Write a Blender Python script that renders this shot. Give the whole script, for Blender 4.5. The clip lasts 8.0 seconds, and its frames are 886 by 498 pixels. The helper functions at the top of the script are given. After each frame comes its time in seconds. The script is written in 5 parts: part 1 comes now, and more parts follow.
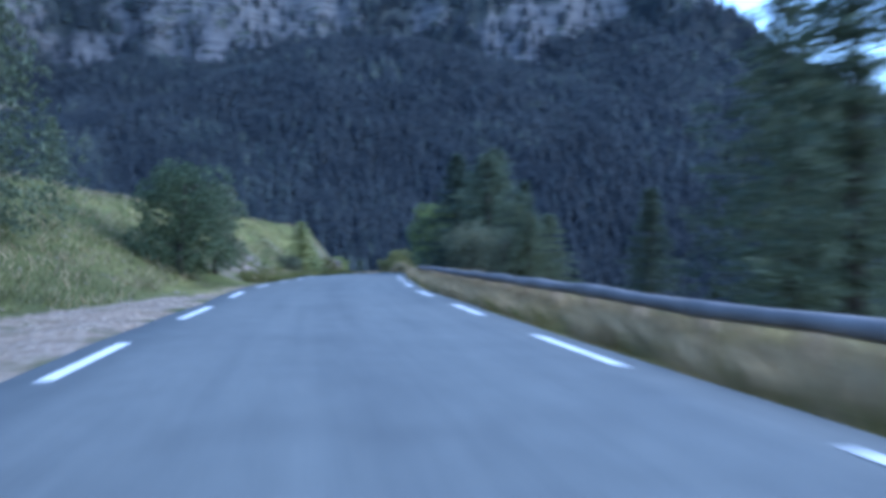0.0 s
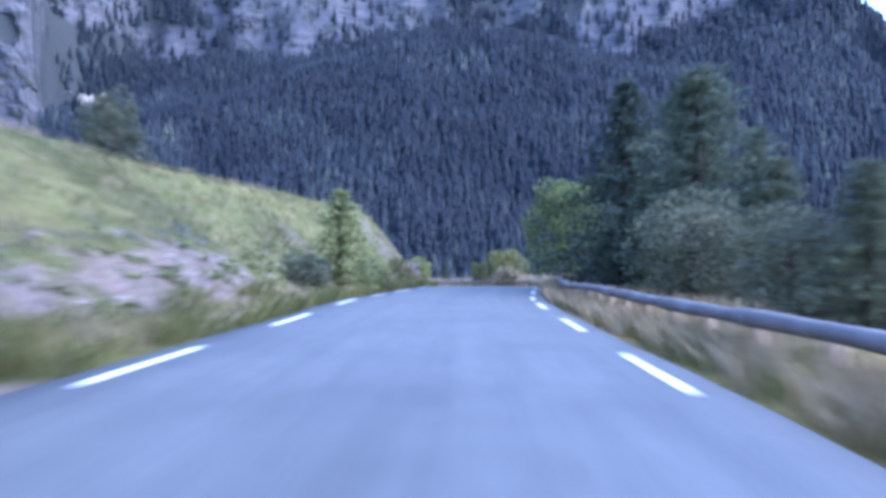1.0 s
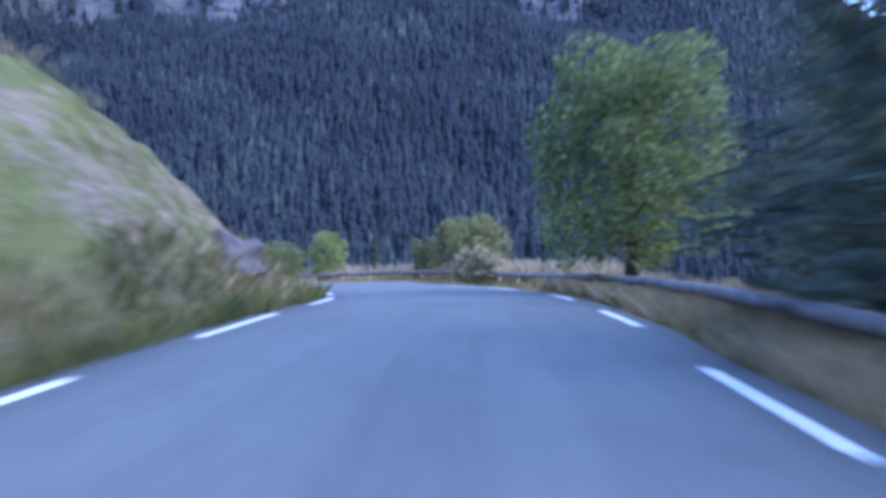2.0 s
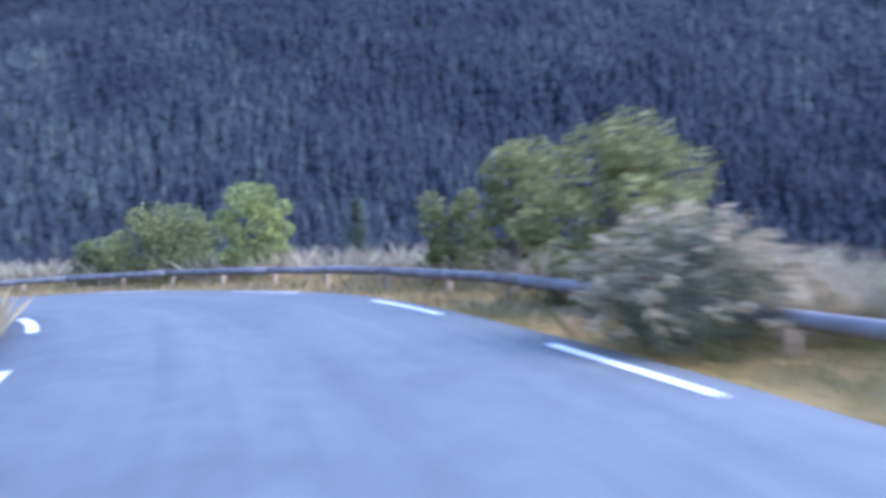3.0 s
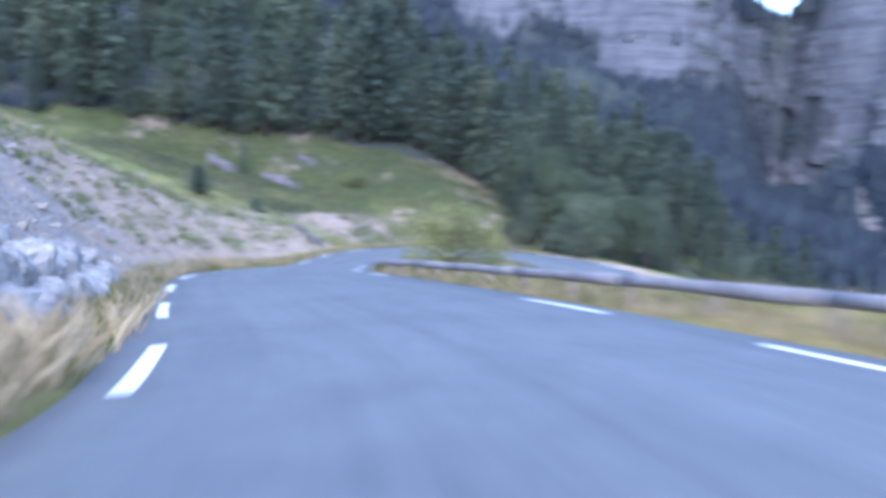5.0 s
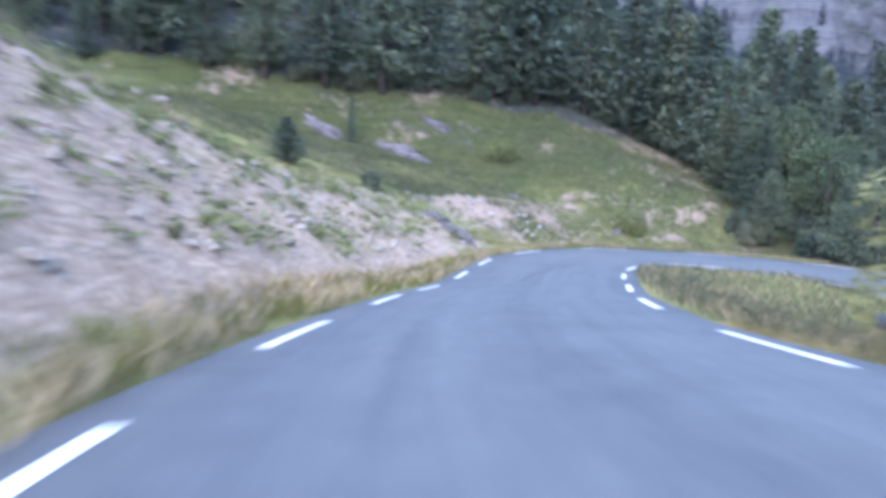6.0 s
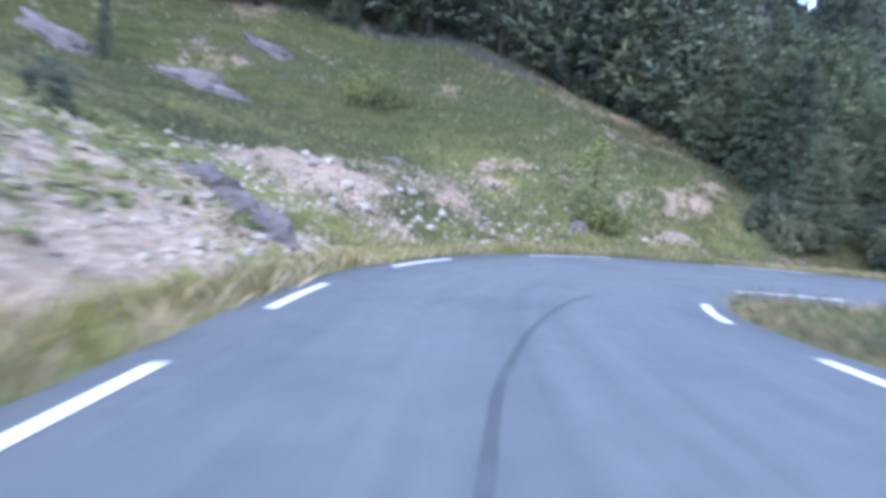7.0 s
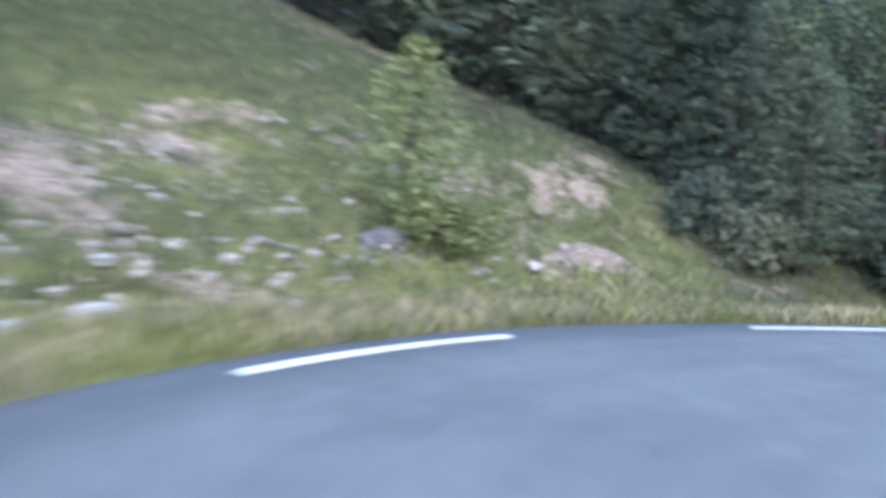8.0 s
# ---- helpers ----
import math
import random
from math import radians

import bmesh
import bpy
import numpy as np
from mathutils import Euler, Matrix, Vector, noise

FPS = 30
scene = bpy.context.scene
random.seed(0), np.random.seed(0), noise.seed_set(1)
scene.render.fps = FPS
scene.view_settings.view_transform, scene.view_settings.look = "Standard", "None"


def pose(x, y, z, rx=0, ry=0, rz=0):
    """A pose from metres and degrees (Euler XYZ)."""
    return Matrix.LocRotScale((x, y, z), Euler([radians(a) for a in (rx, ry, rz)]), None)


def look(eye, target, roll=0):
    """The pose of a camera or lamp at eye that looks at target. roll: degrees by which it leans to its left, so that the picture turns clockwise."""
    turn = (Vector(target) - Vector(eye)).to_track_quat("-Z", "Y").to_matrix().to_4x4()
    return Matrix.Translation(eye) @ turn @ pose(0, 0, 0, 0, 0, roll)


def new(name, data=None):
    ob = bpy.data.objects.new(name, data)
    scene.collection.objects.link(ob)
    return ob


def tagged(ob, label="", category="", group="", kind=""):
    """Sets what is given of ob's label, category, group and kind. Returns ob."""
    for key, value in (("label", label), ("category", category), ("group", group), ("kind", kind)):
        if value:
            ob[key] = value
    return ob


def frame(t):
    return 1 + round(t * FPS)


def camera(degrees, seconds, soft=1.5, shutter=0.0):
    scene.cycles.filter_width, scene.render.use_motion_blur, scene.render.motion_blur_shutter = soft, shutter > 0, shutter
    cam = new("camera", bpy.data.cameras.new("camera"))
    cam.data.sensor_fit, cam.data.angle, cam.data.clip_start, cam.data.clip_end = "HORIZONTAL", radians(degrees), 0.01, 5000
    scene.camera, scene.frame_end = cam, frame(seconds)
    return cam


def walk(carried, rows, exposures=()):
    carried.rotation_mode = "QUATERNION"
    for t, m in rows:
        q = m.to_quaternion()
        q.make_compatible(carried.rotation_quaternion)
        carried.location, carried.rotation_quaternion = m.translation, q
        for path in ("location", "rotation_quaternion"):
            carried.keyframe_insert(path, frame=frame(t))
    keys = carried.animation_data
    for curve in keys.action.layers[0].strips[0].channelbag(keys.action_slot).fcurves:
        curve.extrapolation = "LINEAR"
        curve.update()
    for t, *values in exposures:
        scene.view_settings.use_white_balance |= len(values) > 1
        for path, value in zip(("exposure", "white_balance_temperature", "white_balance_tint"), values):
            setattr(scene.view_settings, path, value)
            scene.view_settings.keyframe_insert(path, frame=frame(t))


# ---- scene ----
cam = camera(59.5, 8.0, soft=4.0, shutter=0.5)
PATH = [
    (0, (0.409, -0.047, 1.254), (0.298, 1.95, 1.267), 0.1),
    (0.5, (-1.804, 12.505, 1.241), (-2.194, 14.466, 1.252), 0.3),
    (1, (-4.264, 26.407, 1.236), (-4.589, 28.381, 1.249), 1.4),
    (1.5, (-6.138, 40.703, 1.16), (-6.407, 42.684, 1.144), 0.1),
    (1.7, (-6.717, 46.522, 1.072), (-6.938, 48.51, 1.051), 0.9),
    (2, (-7.777, 54.944, 0.859), (-7.95, 56.936, 0.819), 0.8),
    (2.5, (-9.84, 67.9, 0.667), (-9.932, 69.896, 0.595), 0.6),
    (2.8, (-10.744, 74.64, 0.515), (-10.789, 76.637, 0.422), 0.5),
    (3, (-11.12, 78.426, 0.326), (-11.28, 80.416, 0.206), 0.6),
    (3.5, (-13.071, 86.542, -0.201), (-13.641, 88.453, -0.357), 1.6),
    (4, (-18.039, 93.621, -0.923), (-19.339, 95.132, -1.075), 2.7),
    (4.5, (-25.316, 97.975, -1.787), (-27.119, 98.818, -1.981), 1.7),
    (5, (-35.478, 99.118, -2.98), (-37.468, 99.154, -3.179), 2.2),
    (5.2, (-40.189, 98.566, -3.454), (-42.166, 98.339, -3.652), 2.0),
    (5.5, (-46.681, 97.115, -4.082), (-48.615, 96.651, -4.291), 2.2),
    (6, (-58.05, 93.43, -5.25), (-60.026, 93.21, -5.468), 2.4),
    (6.3, (-65.0, 92.69, -6.02), (-66.987, 92.635, -6.24), 2.9),
    (6.5, (-69.619, 92.682, -6.534), (-71.606, 92.68, -6.761), 2.8),
    (7, (-80.923, 93.034, -7.648), (-82.912, 93.121, -7.835), 4.0),
    (7.5, (-89.955, 93.888, -8.232), (-91.945, 94.051, -8.346), 2.3),
    (8, (-96.88, 95.859, -8.498), (-98.755, 96.539, -8.614), 2.7),
]
EXPOSURE = [(0.0, 2.30, 5100, 9), (0.5, 2.30, 5200, 23), (1.0, 3.00, 5250, 27), (1.5, 2.65, 5050, 25), (3.0, 3.05, 5400, 26), (3.5, 2.90, 5350, 25),
            (4.0, 2.75, 5150, 23), (4.5, 2.80, 5200, 22), (5.0, 2.95, 5500, 22), (6.5, 3.00, 5800, 21), (7.5, 2.85, 5800, 18), (8.0, 2.92, 5950, 16)]
walk(cam, [(t, look(eye, target, roll)) for t, eye, target, roll in PATH], EXPOSURE)

# ---- sky and light: blue evening shade under a bright sky ----
world = bpy.data.worlds.new("sky")
scene.world = world
world.use_nodes = True
wn = world.node_tree
sky = wn.nodes.new("ShaderNodeTexSky")
sky.sky_type = "NISHITA"
sky.sun_disc = False
sky.sun_elevation = radians(40)
sky.sun_rotation = radians(98)
sky.altitude = 1200
wn.links.new(sky.outputs[0], wn.nodes["Background"].inputs[0])
wn.nodes["Background"].inputs[1].default_value = 0.15
sun_data = bpy.data.lights.new("sun", "SUN")
sun_data.energy = 0.5
sun_data.angle = radians(50)
sun_data.color = (1.0, 0.95, 0.88)
sun = new("sun", sun_data)
sun.matrix_world = look((0, 0, 200), (-76, 11, 135))


# ---- materials ----
def material(name, rough=0.9, spec=0.25):
    m = bpy.data.materials.new(name)
    m.use_nodes = True
    b = m.node_tree.nodes["Principled BSDF"]
    b.inputs["Roughness"].default_value = rough
    b.inputs["Specular IOR Level"].default_value = spec
    return m, m.node_tree, b


def noise_node(nt, scale, detail=6, rough=0.6, stretch=None):
    co = nt.nodes.new("ShaderNodeNewGeometry")
    n = nt.nodes.new("ShaderNodeTexNoise")
    n.inputs["Scale"].default_value = scale
    n.inputs["Detail"].default_value = detail
    n.inputs["Roughness"].default_value = rough
    if stretch:
        mp = nt.nodes.new("ShaderNodeMapping")
        mp.inputs["Scale"].default_value = stretch
        nt.links.new(co.outputs["Position"], mp.inputs[0])
        nt.links.new(mp.outputs[0], n.inputs["Vector"])
    else:
        nt.links.new(co.outputs["Position"], n.inputs["Vector"])
    return n.outputs["Fac"]


def ramp(nt, fac, stops):
    r = nt.nodes.new("ShaderNodeValToRGB")
    while len(r.color_ramp.elements) < len(stops):
        r.color_ramp.elements.new(0.5)
    for e, (p, c) in zip(r.color_ramp.elements, stops):
        e.position = p
        e.color = (*c, 1)
    nt.links.new(fac, r.inputs[0])
    return r.outputs[0]


def mix(nt, fac, a, b, how="MIX"):
    n = nt.nodes.new("ShaderNodeMix")
    n.data_type = "RGBA"
    n.blend_type = how
    for sock, v in ((n.inputs[0], fac), (n.inputs[6], a), (n.inputs[7], b)):
        if isinstance(v, (int, float)):
            sock.default_value = v
        elif isinstance(v, tuple):
            sock.default_value = (*v, 1)
        else:
            nt.links.new(v, sock)
    return n.outputs[2]


def bump(nt, b, height, strength, dist):
    n = nt.nodes.new("ShaderNodeBump")
    n.inputs["Strength"].default_value = strength
    n.inputs["Distance"].default_value = dist
    nt.links.new(height, n.inputs["Height"])
    nt.links.new(n.outputs[0], b.inputs["Normal"])


def math_node(nt, op, a, b=0.5, clamp=False):
    n = nt.nodes.new("ShaderNodeMath")
    n.operation = op
    n.use_clamp = clamp
    for sock, v in ((n.inputs[0], a), (n.inputs[1], b)):
        if isinstance(v, (int, float)):
            sock.default_value = v
        else:
            nt.links.new(v, sock)
    return n.outputs[0]


def plain(name, stops, scale, rough=0.9, relief=0.3, dist=0.02, stretch=None, spec=0.25, fine=0):
    """A material of one substance: a colour ramp over grain, with a coarser stain over it and relief."""
    m, nt, b = material(name, rough, spec)
    a = noise_node(nt, scale, 8, 0.65, stretch)
    c = ramp(nt, a, stops)
    s = noise_node(nt, scale * 0.12, 4, 0.6)
    c = mix(nt, 0.6, c, ramp(nt, s, [(0.3, (0.55, 0.55, 0.55)), (0.7, (1.0, 1.0, 1.0))]), "MULTIPLY")
    nt.links.new(c, b.inputs["Base Color"])
    bump(nt, b, noise_node(nt, fine or scale * 2, 6, 0.7, stretch), relief, dist)
    return m


def foliage(name, dark, light, rough=0.75):
    """Leaves or needles: every clump a little different, some light through them."""
    m, nt, b = material(name, rough, 0.2)
    g = nt.nodes.new("ShaderNodeNewGeometry")
    c = ramp(nt, g.outputs["Random Per Island"], [(0.0, dark), (0.75, light), (1.0, tuple(min(1, v * 1.25) for v in light))])
    n = noise_node(nt, 0.8, 3)
    c = mix(nt, 0.5, c, ramp(nt, n, [(0.35, (0.6, 0.65, 0.65)), (0.65, (1.15, 1.1, 0.95))]), "MULTIPLY")
    c = mix(nt, 0.7, c, ramp(nt, noise_node(nt, 0.22, 4), [(0.35, (0.55, 0.62, 0.6)), (0.65, (1.15, 1.1, 1.0))]), "MULTIPLY")
    o = nt.nodes.new("ShaderNodeObjectInfo")
    c = mix(nt, 0.45, c, ramp(nt, o.outputs["Random"], [(0.0, (0.7, 0.8, 0.85)), (1.0, (1.1, 1.05, 0.9))]), "MULTIPLY")
    nt.links.new(c, b.inputs["Base Color"])
    t = nt.nodes.new("ShaderNodeBsdfTranslucent")
    nt.links.new(c, t.inputs[0])
    mx = nt.nodes.new("ShaderNodeMixShader")
    mx.inputs[0].default_value = 0.3
    nt.links.new(b.outputs[0], mx.inputs[1])
    nt.links.new(t.outputs[0], mx.inputs[2])
    nt.links.new(mx.outputs[0], nt.nodes["Material Output"].inputs[0])
    return m


def rock_colour(nt):
    """Layered grey limestone of the mountain walls: colour and the layers' relief."""
    strata = noise_node(nt, 0.05, 10, 0.7, (0.45, 0.45, 5.0))
    layers = ramp(nt, strata, [(0.36, (0.035, 0.036, 0.040)), (0.47, (0.088, 0.089, 0.094)), (0.58, (0.130, 0.129, 0.133)), (0.72, (0.182, 0.177, 0.176))])
    stain = ramp(nt, noise_node(nt, 0.10, 10, 0.75, (1.3, 1.3, 0.6)), [(0.36, (0.042, 0.044, 0.047)), (0.48, (0.115, 0.113, 0.116)), (0.7, (0.19, 0.175, 0.166))])
    return mix(nt, 0.5, layers, stain), strata


def rock_wall():
    m, nt, b = material("layered rock", 0.95, 0.15)
    c, strata = rock_colour(nt)
    green = noise_node(nt, 0.11, 8, 0.75, (0.5, 0.5, 1.8))
    c = mix(nt, math_node(nt, "MULTIPLY", math_node(nt, "SUBTRACT", green, 0.51), 12.0, True), c, (0.05, 0.06, 0.045))
    nt.links.new(c, b.inputs["Base Color"])
    bump(nt, b, strata, 0.8, 3.0)
    return m


def ground_material():
    m, nt, b = material("ground", 0.95, 0.15)
    att = nt.nodes.new("ShaderNodeVertexColor")
    att.layer_name = "cover"
    sep = nt.nodes.new("ShaderNodeSeparateColor")
    nt.links.new(att.outputs[0], sep.inputs[0])
    fine, mid, big = noise_node(nt, 9.0, 8, 0.7), noise_node(nt, 1.3, 6, 0.65), noise_node(nt, 0.16, 4)
    grass = mix(nt, 0.6, ramp(nt, mid, [(0.3, (0.11, 0.13, 0.045)), (0.5, (0.22, 0.235, 0.085)), (0.68, (0.36, 0.33, 0.16))]),
                ramp(nt, fine, [(0.3, (0.09, 0.11, 0.04)), (0.7, (0.36, 0.34, 0.17))]))
    grass = mix(nt, 0.55, grass, ramp(nt, big, [(0.35, (0.6, 0.75, 0.6)), (0.65, (1.2, 1.1, 0.95))]), "MULTIPLY")
    scree = mix(nt, 0.5, ramp(nt, mid, [(0.3, (0.31, 0.23, 0.15)), (0.55, (0.54, 0.41, 0.28)), (0.75, (0.66, 0.51, 0.36))]),
                ramp(nt, fine, [(0.3, (0.24, 0.175, 0.12)), (0.7, (0.63, 0.485, 0.345))]))
    grass = mix(nt, 1.0, grass, (0.96, 0.91, 0.82), "MULTIPLY")
    steps = noise_node(nt, 0.8, 6, 0.65, (0.45, 0.45, 3.2))
    grass = mix(nt, 0.75, grass, ramp(nt, steps, [(0.36, (0.66, 0.60, 0.54)), (0.5, (1.0, 1.0, 1.0)), (0.66, (1.18, 1.15, 1.02))]), "MULTIPLY")
    # grass tone: straw at 0, unchanged at 0.5, much darker at 1
    grass = mix(nt, 1.0, grass, ramp(nt, att.outputs[1], [(0.0, (1.85, 1.16, 1.04)), (0.5, (1.0, 1.0, 1.0)), (1.0, (0.32, 0.37, 0.36))]), "MULTIPLY")
    co = nt.nodes.new("ShaderNodeNewGeometry")
    cells = nt.nodes.new("ShaderNodeTexVoronoi")
    cells.inputs["Scale"].default_value = 7.0
    nt.links.new(co.outputs["Position"], cells.inputs["Vector"])
    pebble = math_node(nt, "ADD", cells.outputs["Distance"], math_node(nt, "MULTIPLY", mid, 0.5))
    scree = mix(nt, 0.75, scree, ramp(nt, pebble, [(0.35, (1.3, 1.3, 1.32)), (0.62, (1.08, 1.07, 1.06)), (0.85, (0.66, 0.63, 0.6))]), "MULTIPLY")
    damp_band = noise_node(nt, 0.9, 6, 0.7, (1.0, 1.0, 3.0))
    scree = mix(nt, 0.6, scree, ramp(nt, damp_band, [(0.36, (0.72, 0.70, 0.68)), (0.52, (1.08, 1.08, 1.08))]), "MULTIPLY")
    tint = nt.nodes.new("ShaderNodeAttribute")
    tint.attribute_name = "shale"
    scree = mix(nt, math_node(nt, "MULTIPLY", tint.outputs["Fac"], ramp(nt, noise_node(nt, 0.35, 5, 0.6, (1.0, 1.0, 1.6)), [(0.38, (0, 0, 0)), (0.55, (1, 1, 1))])), scree, mix(nt, 1.0, scree, (0.8, 0.93, 1.1), "MULTIPLY"))
    clay = nt.nodes.new("ShaderNodeAttribute")
    clay.attribute_name = "clay"
    scree = mix(nt, clay.outputs["Fac"], scree, mix(nt, 1.0, scree, (0.54, 0.55, 0.60), "MULTIPLY"))
    rock, strata = rock_colour(nt)
    # forest floor and bare earth, darkened for the shade under and between trees
    soil_shade = ramp(nt, mid, [(0.3, (0.034, 0.039, 0.040)), (0.7, (0.062, 0.068, 0.062))])

    tufts = noise_node(nt, 3.4, 6, 0.75)

    def edge(w):
        wob = math_node(nt, "ADD", w, math_node(nt, "MULTIPLY", math_node(nt, "SUBTRACT", mid, 0.5), 1.2))
        wob = math_node(nt, "ADD", wob, math_node(nt, "MULTIPLY", math_node(nt, "SUBTRACT", tufts, 0.5), 1.5))
        return math_node(nt, "MULTIPLY", math_node(nt, "SUBTRACT", wob, 0.4), 2.6, True)

    c = mix(nt, edge(sep.outputs[2]), grass, soil_shade)
    c = mix(nt, edge(sep.outputs[0]), c, scree)
    c = mix(nt, edge(sep.outputs[1]), c, rock)
    nt.links.new(c, b.inputs["Base Color"])
    h = math_node(nt, "ADD", fine, math_node(nt, "MULTIPLY", strata, math_node(nt, "MULTIPLY", sep.outputs[1], 22.0)))
    h = math_node(nt, "SUBTRACT", h, math_node(nt, "MULTIPLY", pebble, sep.outputs[0]))
    bump(nt, b, h, 0.7, 0.12)
    return m


GROUND = ground_material()
ROCKWALL = rock_wall()


def asphalt():
    """Old pale asphalt: stone grain, streaks along the road, paler wheel tracks and dark patched spots."""
    m, nt, b = material("asphalt", 0.7, 0.35)
    track = nt.nodes.new("ShaderNodeAttribute")
    track.attribute_name = "lane"
    streaks = nt.nodes.new("ShaderNodeTexNoise")
    streaks.inputs["Scale"].default_value = 1.0
    streaks.inputs["Detail"].default_value = 6
    streaks.inputs["Roughness"].default_value = 0.6
    stretch = nt.nodes.new("ShaderNodeMapping")
    stretch.inputs["Scale"].default_value = (0.10, 2.6, 1.0)
    nt.links.new(track.outputs["Vector"], stretch.inputs[0])
    nt.links.new(stretch.outputs[0], streaks.inputs["Vector"])
    c = ramp(nt, noise_node(nt, 3.0, 8, 0.65), [(0.25, (0.103, 0.110, 0.103)), (0.6, (0.128, 0.136, 0.127)), (0.9, (0.160, 0.168, 0.157))])
    c = mix(nt, 0.8, c, ramp(nt, streaks.outputs["Fac"], [(0.3, (0.84, 0.85, 0.86)), (0.5, (1.0, 1.0, 1.0)), (0.7, (1.12, 1.11, 1.1))]), "MULTIPLY")
    c = mix(nt, 0.5, c, ramp(nt, noise_node(nt, 0.45, 5, 0.6), [(0.34, (0.74, 0.75, 0.77)), (0.5, (1.0, 1.0, 1.0)), (0.68, (1.1, 1.1, 1.09))]), "MULTIPLY")
    c = mix(nt, 0.6, c, ramp(nt, noise_node(nt, 70.0, 3, 0.7), [(0.35, (0.78, 0.78, 0.78)), (0.65, (1.2, 1.2, 1.2))]), "MULTIPLY")
    sep = nt.nodes.new("ShaderNodeSeparateXYZ")
    nt.links.new(track.outputs["Vector"], sep.inputs[0])
    c = mix(nt, 1.0, c, ramp(nt, sep.outputs[2], [(0.0, (0.92, 0.92, 0.93)), (1.0, (1.07, 1.07, 1.06))]), "MULTIPLY")
    nt.links.new(c, b.inputs["Base Color"])
    bump(nt, b, noise_node(nt, 130, 6, 0.7), 0.35, 0.006)
    return m


ASPHALT = asphalt()
PAINT = plain("road paint", [(0.25, (0.62, 0.62, 0.60)), (0.6, (0.85, 0.85, 0.83))], 6.0, 0.6, 0.2, 0.003, fine=120)
RUBBER = plain("tyre rubber mark", [(0.3, (0.082, 0.087, 0.084)), (0.7, (0.118, 0.125, 0.119))], 4.0, 0.8, 0.2, 0.003)
TIMBER = plain("weathered timber", [(0.3, (0.13, 0.12, 0.112)), (0.6, (0.27, 0.25, 0.237)), (0.8, (0.39, 0.362, 0.34))], 3.0, 0.85, 0.5, 0.01, fine=14)
POSTWOOD = plain("post timber", [(0.3, (0.28, 0.215, 0.145)), (0.7, (0.58, 0.45, 0.31))], 3.0, 0.85, 0.5, 0.01, fine=14)
BARK = plain("bark", [(0.3, (0.05, 0.04, 0.035)), (0.7, (0.16, 0.13, 0.11))], 6.0, 0.95, 0.8, 0.03, (1, 1, 0.3))
STONE = plain("pale limestone", [(0.25, (0.17, 0.145, 0.11)), (0.5, (0.35, 0.30, 0.235)), (0.75, (0.50, 0.44, 0.35))], 2.0, 0.9, 0.7, 0.05)
WORN = plain("weathered limestone", [(0.25, (0.16, 0.145, 0.12)), (0.5, (0.38, 0.35, 0.30)), (0.75, (0.56, 0.52, 0.45))], 3.5, 0.95, 0.9, 0.06)
SLATE = plain("grey rock", [(0.25, (0.06, 0.054, 0.05)), (0.55, (0.145, 0.128, 0.118)), (0.8, (0.225, 0.20, 0.182))], 1.6, 0.9, 0.8, 0.06)
NEEDLES = foliage("needles", (0.068, 0.088, 0.074), (0.12, 0.148, 0.112))
PINE = foliage("pine needles", (0.10, 0.125, 0.09), (0.17, 0.20, 0.135))
LEAVES = foliage("green leaves", (0.13, 0.147, 0.062), (0.28, 0.295, 0.128))
YELLOW = foliage("yellowing leaves", (0.155, 0.158, 0.065), (0.345, 0.335, 0.14))
OLIVE = foliage("dull olive leaves", (0.10, 0.115, 0.078), (0.225, 0.232, 0.16))
STRAW = foliage("dry grass", (0.28, 0.215, 0.13), (0.53, 0.42, 0.28), 0.9)
BLADES = foliage("green grass", (0.095, 0.105, 0.032), (0.235, 0.222, 0.08), 0.9)
HILLGRASS = foliage("hill grass", (0.072, 0.086, 0.034), (0.175, 0.18, 0.075), 0.9)
PLUME = foliage("pale grass plumes", (0.32, 0.26, 0.175), (0.56, 0.46, 0.33), 0.9)
MEADOW = foliage("dark meadow grass", (0.062, 0.072, 0.046), (0.15, 0.155, 0.098), 0.9)
DEEP = foliage("deep green leaves", (0.07, 0.098, 0.06), (0.16, 0.195, 0.11))
GREYLEAF = foliage("grey-green leaves", (0.115, 0.135, 0.08), (0.235, 0.25, 0.155))
FRESHLEAF = foliage("bright green leaves", (0.15, 0.19, 0.07), (0.33, 0.37, 0.14))
FRESH = foliage("light young needles", (0.20, 0.235, 0.10), (0.37, 0.39, 0.185))


def far_wood():
    m, nt, b = material("far conifers", 0.8, 0.15)
    att = nt.nodes.new("ShaderNodeAttribute")
    att.attribute_name = "tone"
    # bluer than the near conifers: the blue of distant haze is in this colour
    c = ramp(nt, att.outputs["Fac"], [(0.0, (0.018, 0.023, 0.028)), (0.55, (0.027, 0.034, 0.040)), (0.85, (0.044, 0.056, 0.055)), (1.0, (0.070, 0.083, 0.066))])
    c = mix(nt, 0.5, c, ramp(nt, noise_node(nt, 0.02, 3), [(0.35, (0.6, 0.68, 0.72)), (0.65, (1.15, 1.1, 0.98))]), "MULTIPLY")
    nt.links.new(c, b.inputs["Base Color"])
    return m


FARWOOD = far_wood()


# ---- small tools ----
def hashed(ix, iy, k):
    n = (ix.astype(np.int64) * 374761393 + iy.astype(np.int64) * 668265263 + k * 1442695041) & 0xFFFFFFFF
    n = ((n ^ (n >> 13)) * 1274126177) & 0xFFFFFFFF
    return ((n ^ (n >> 16)) & 0xFFFF) / 65535.0


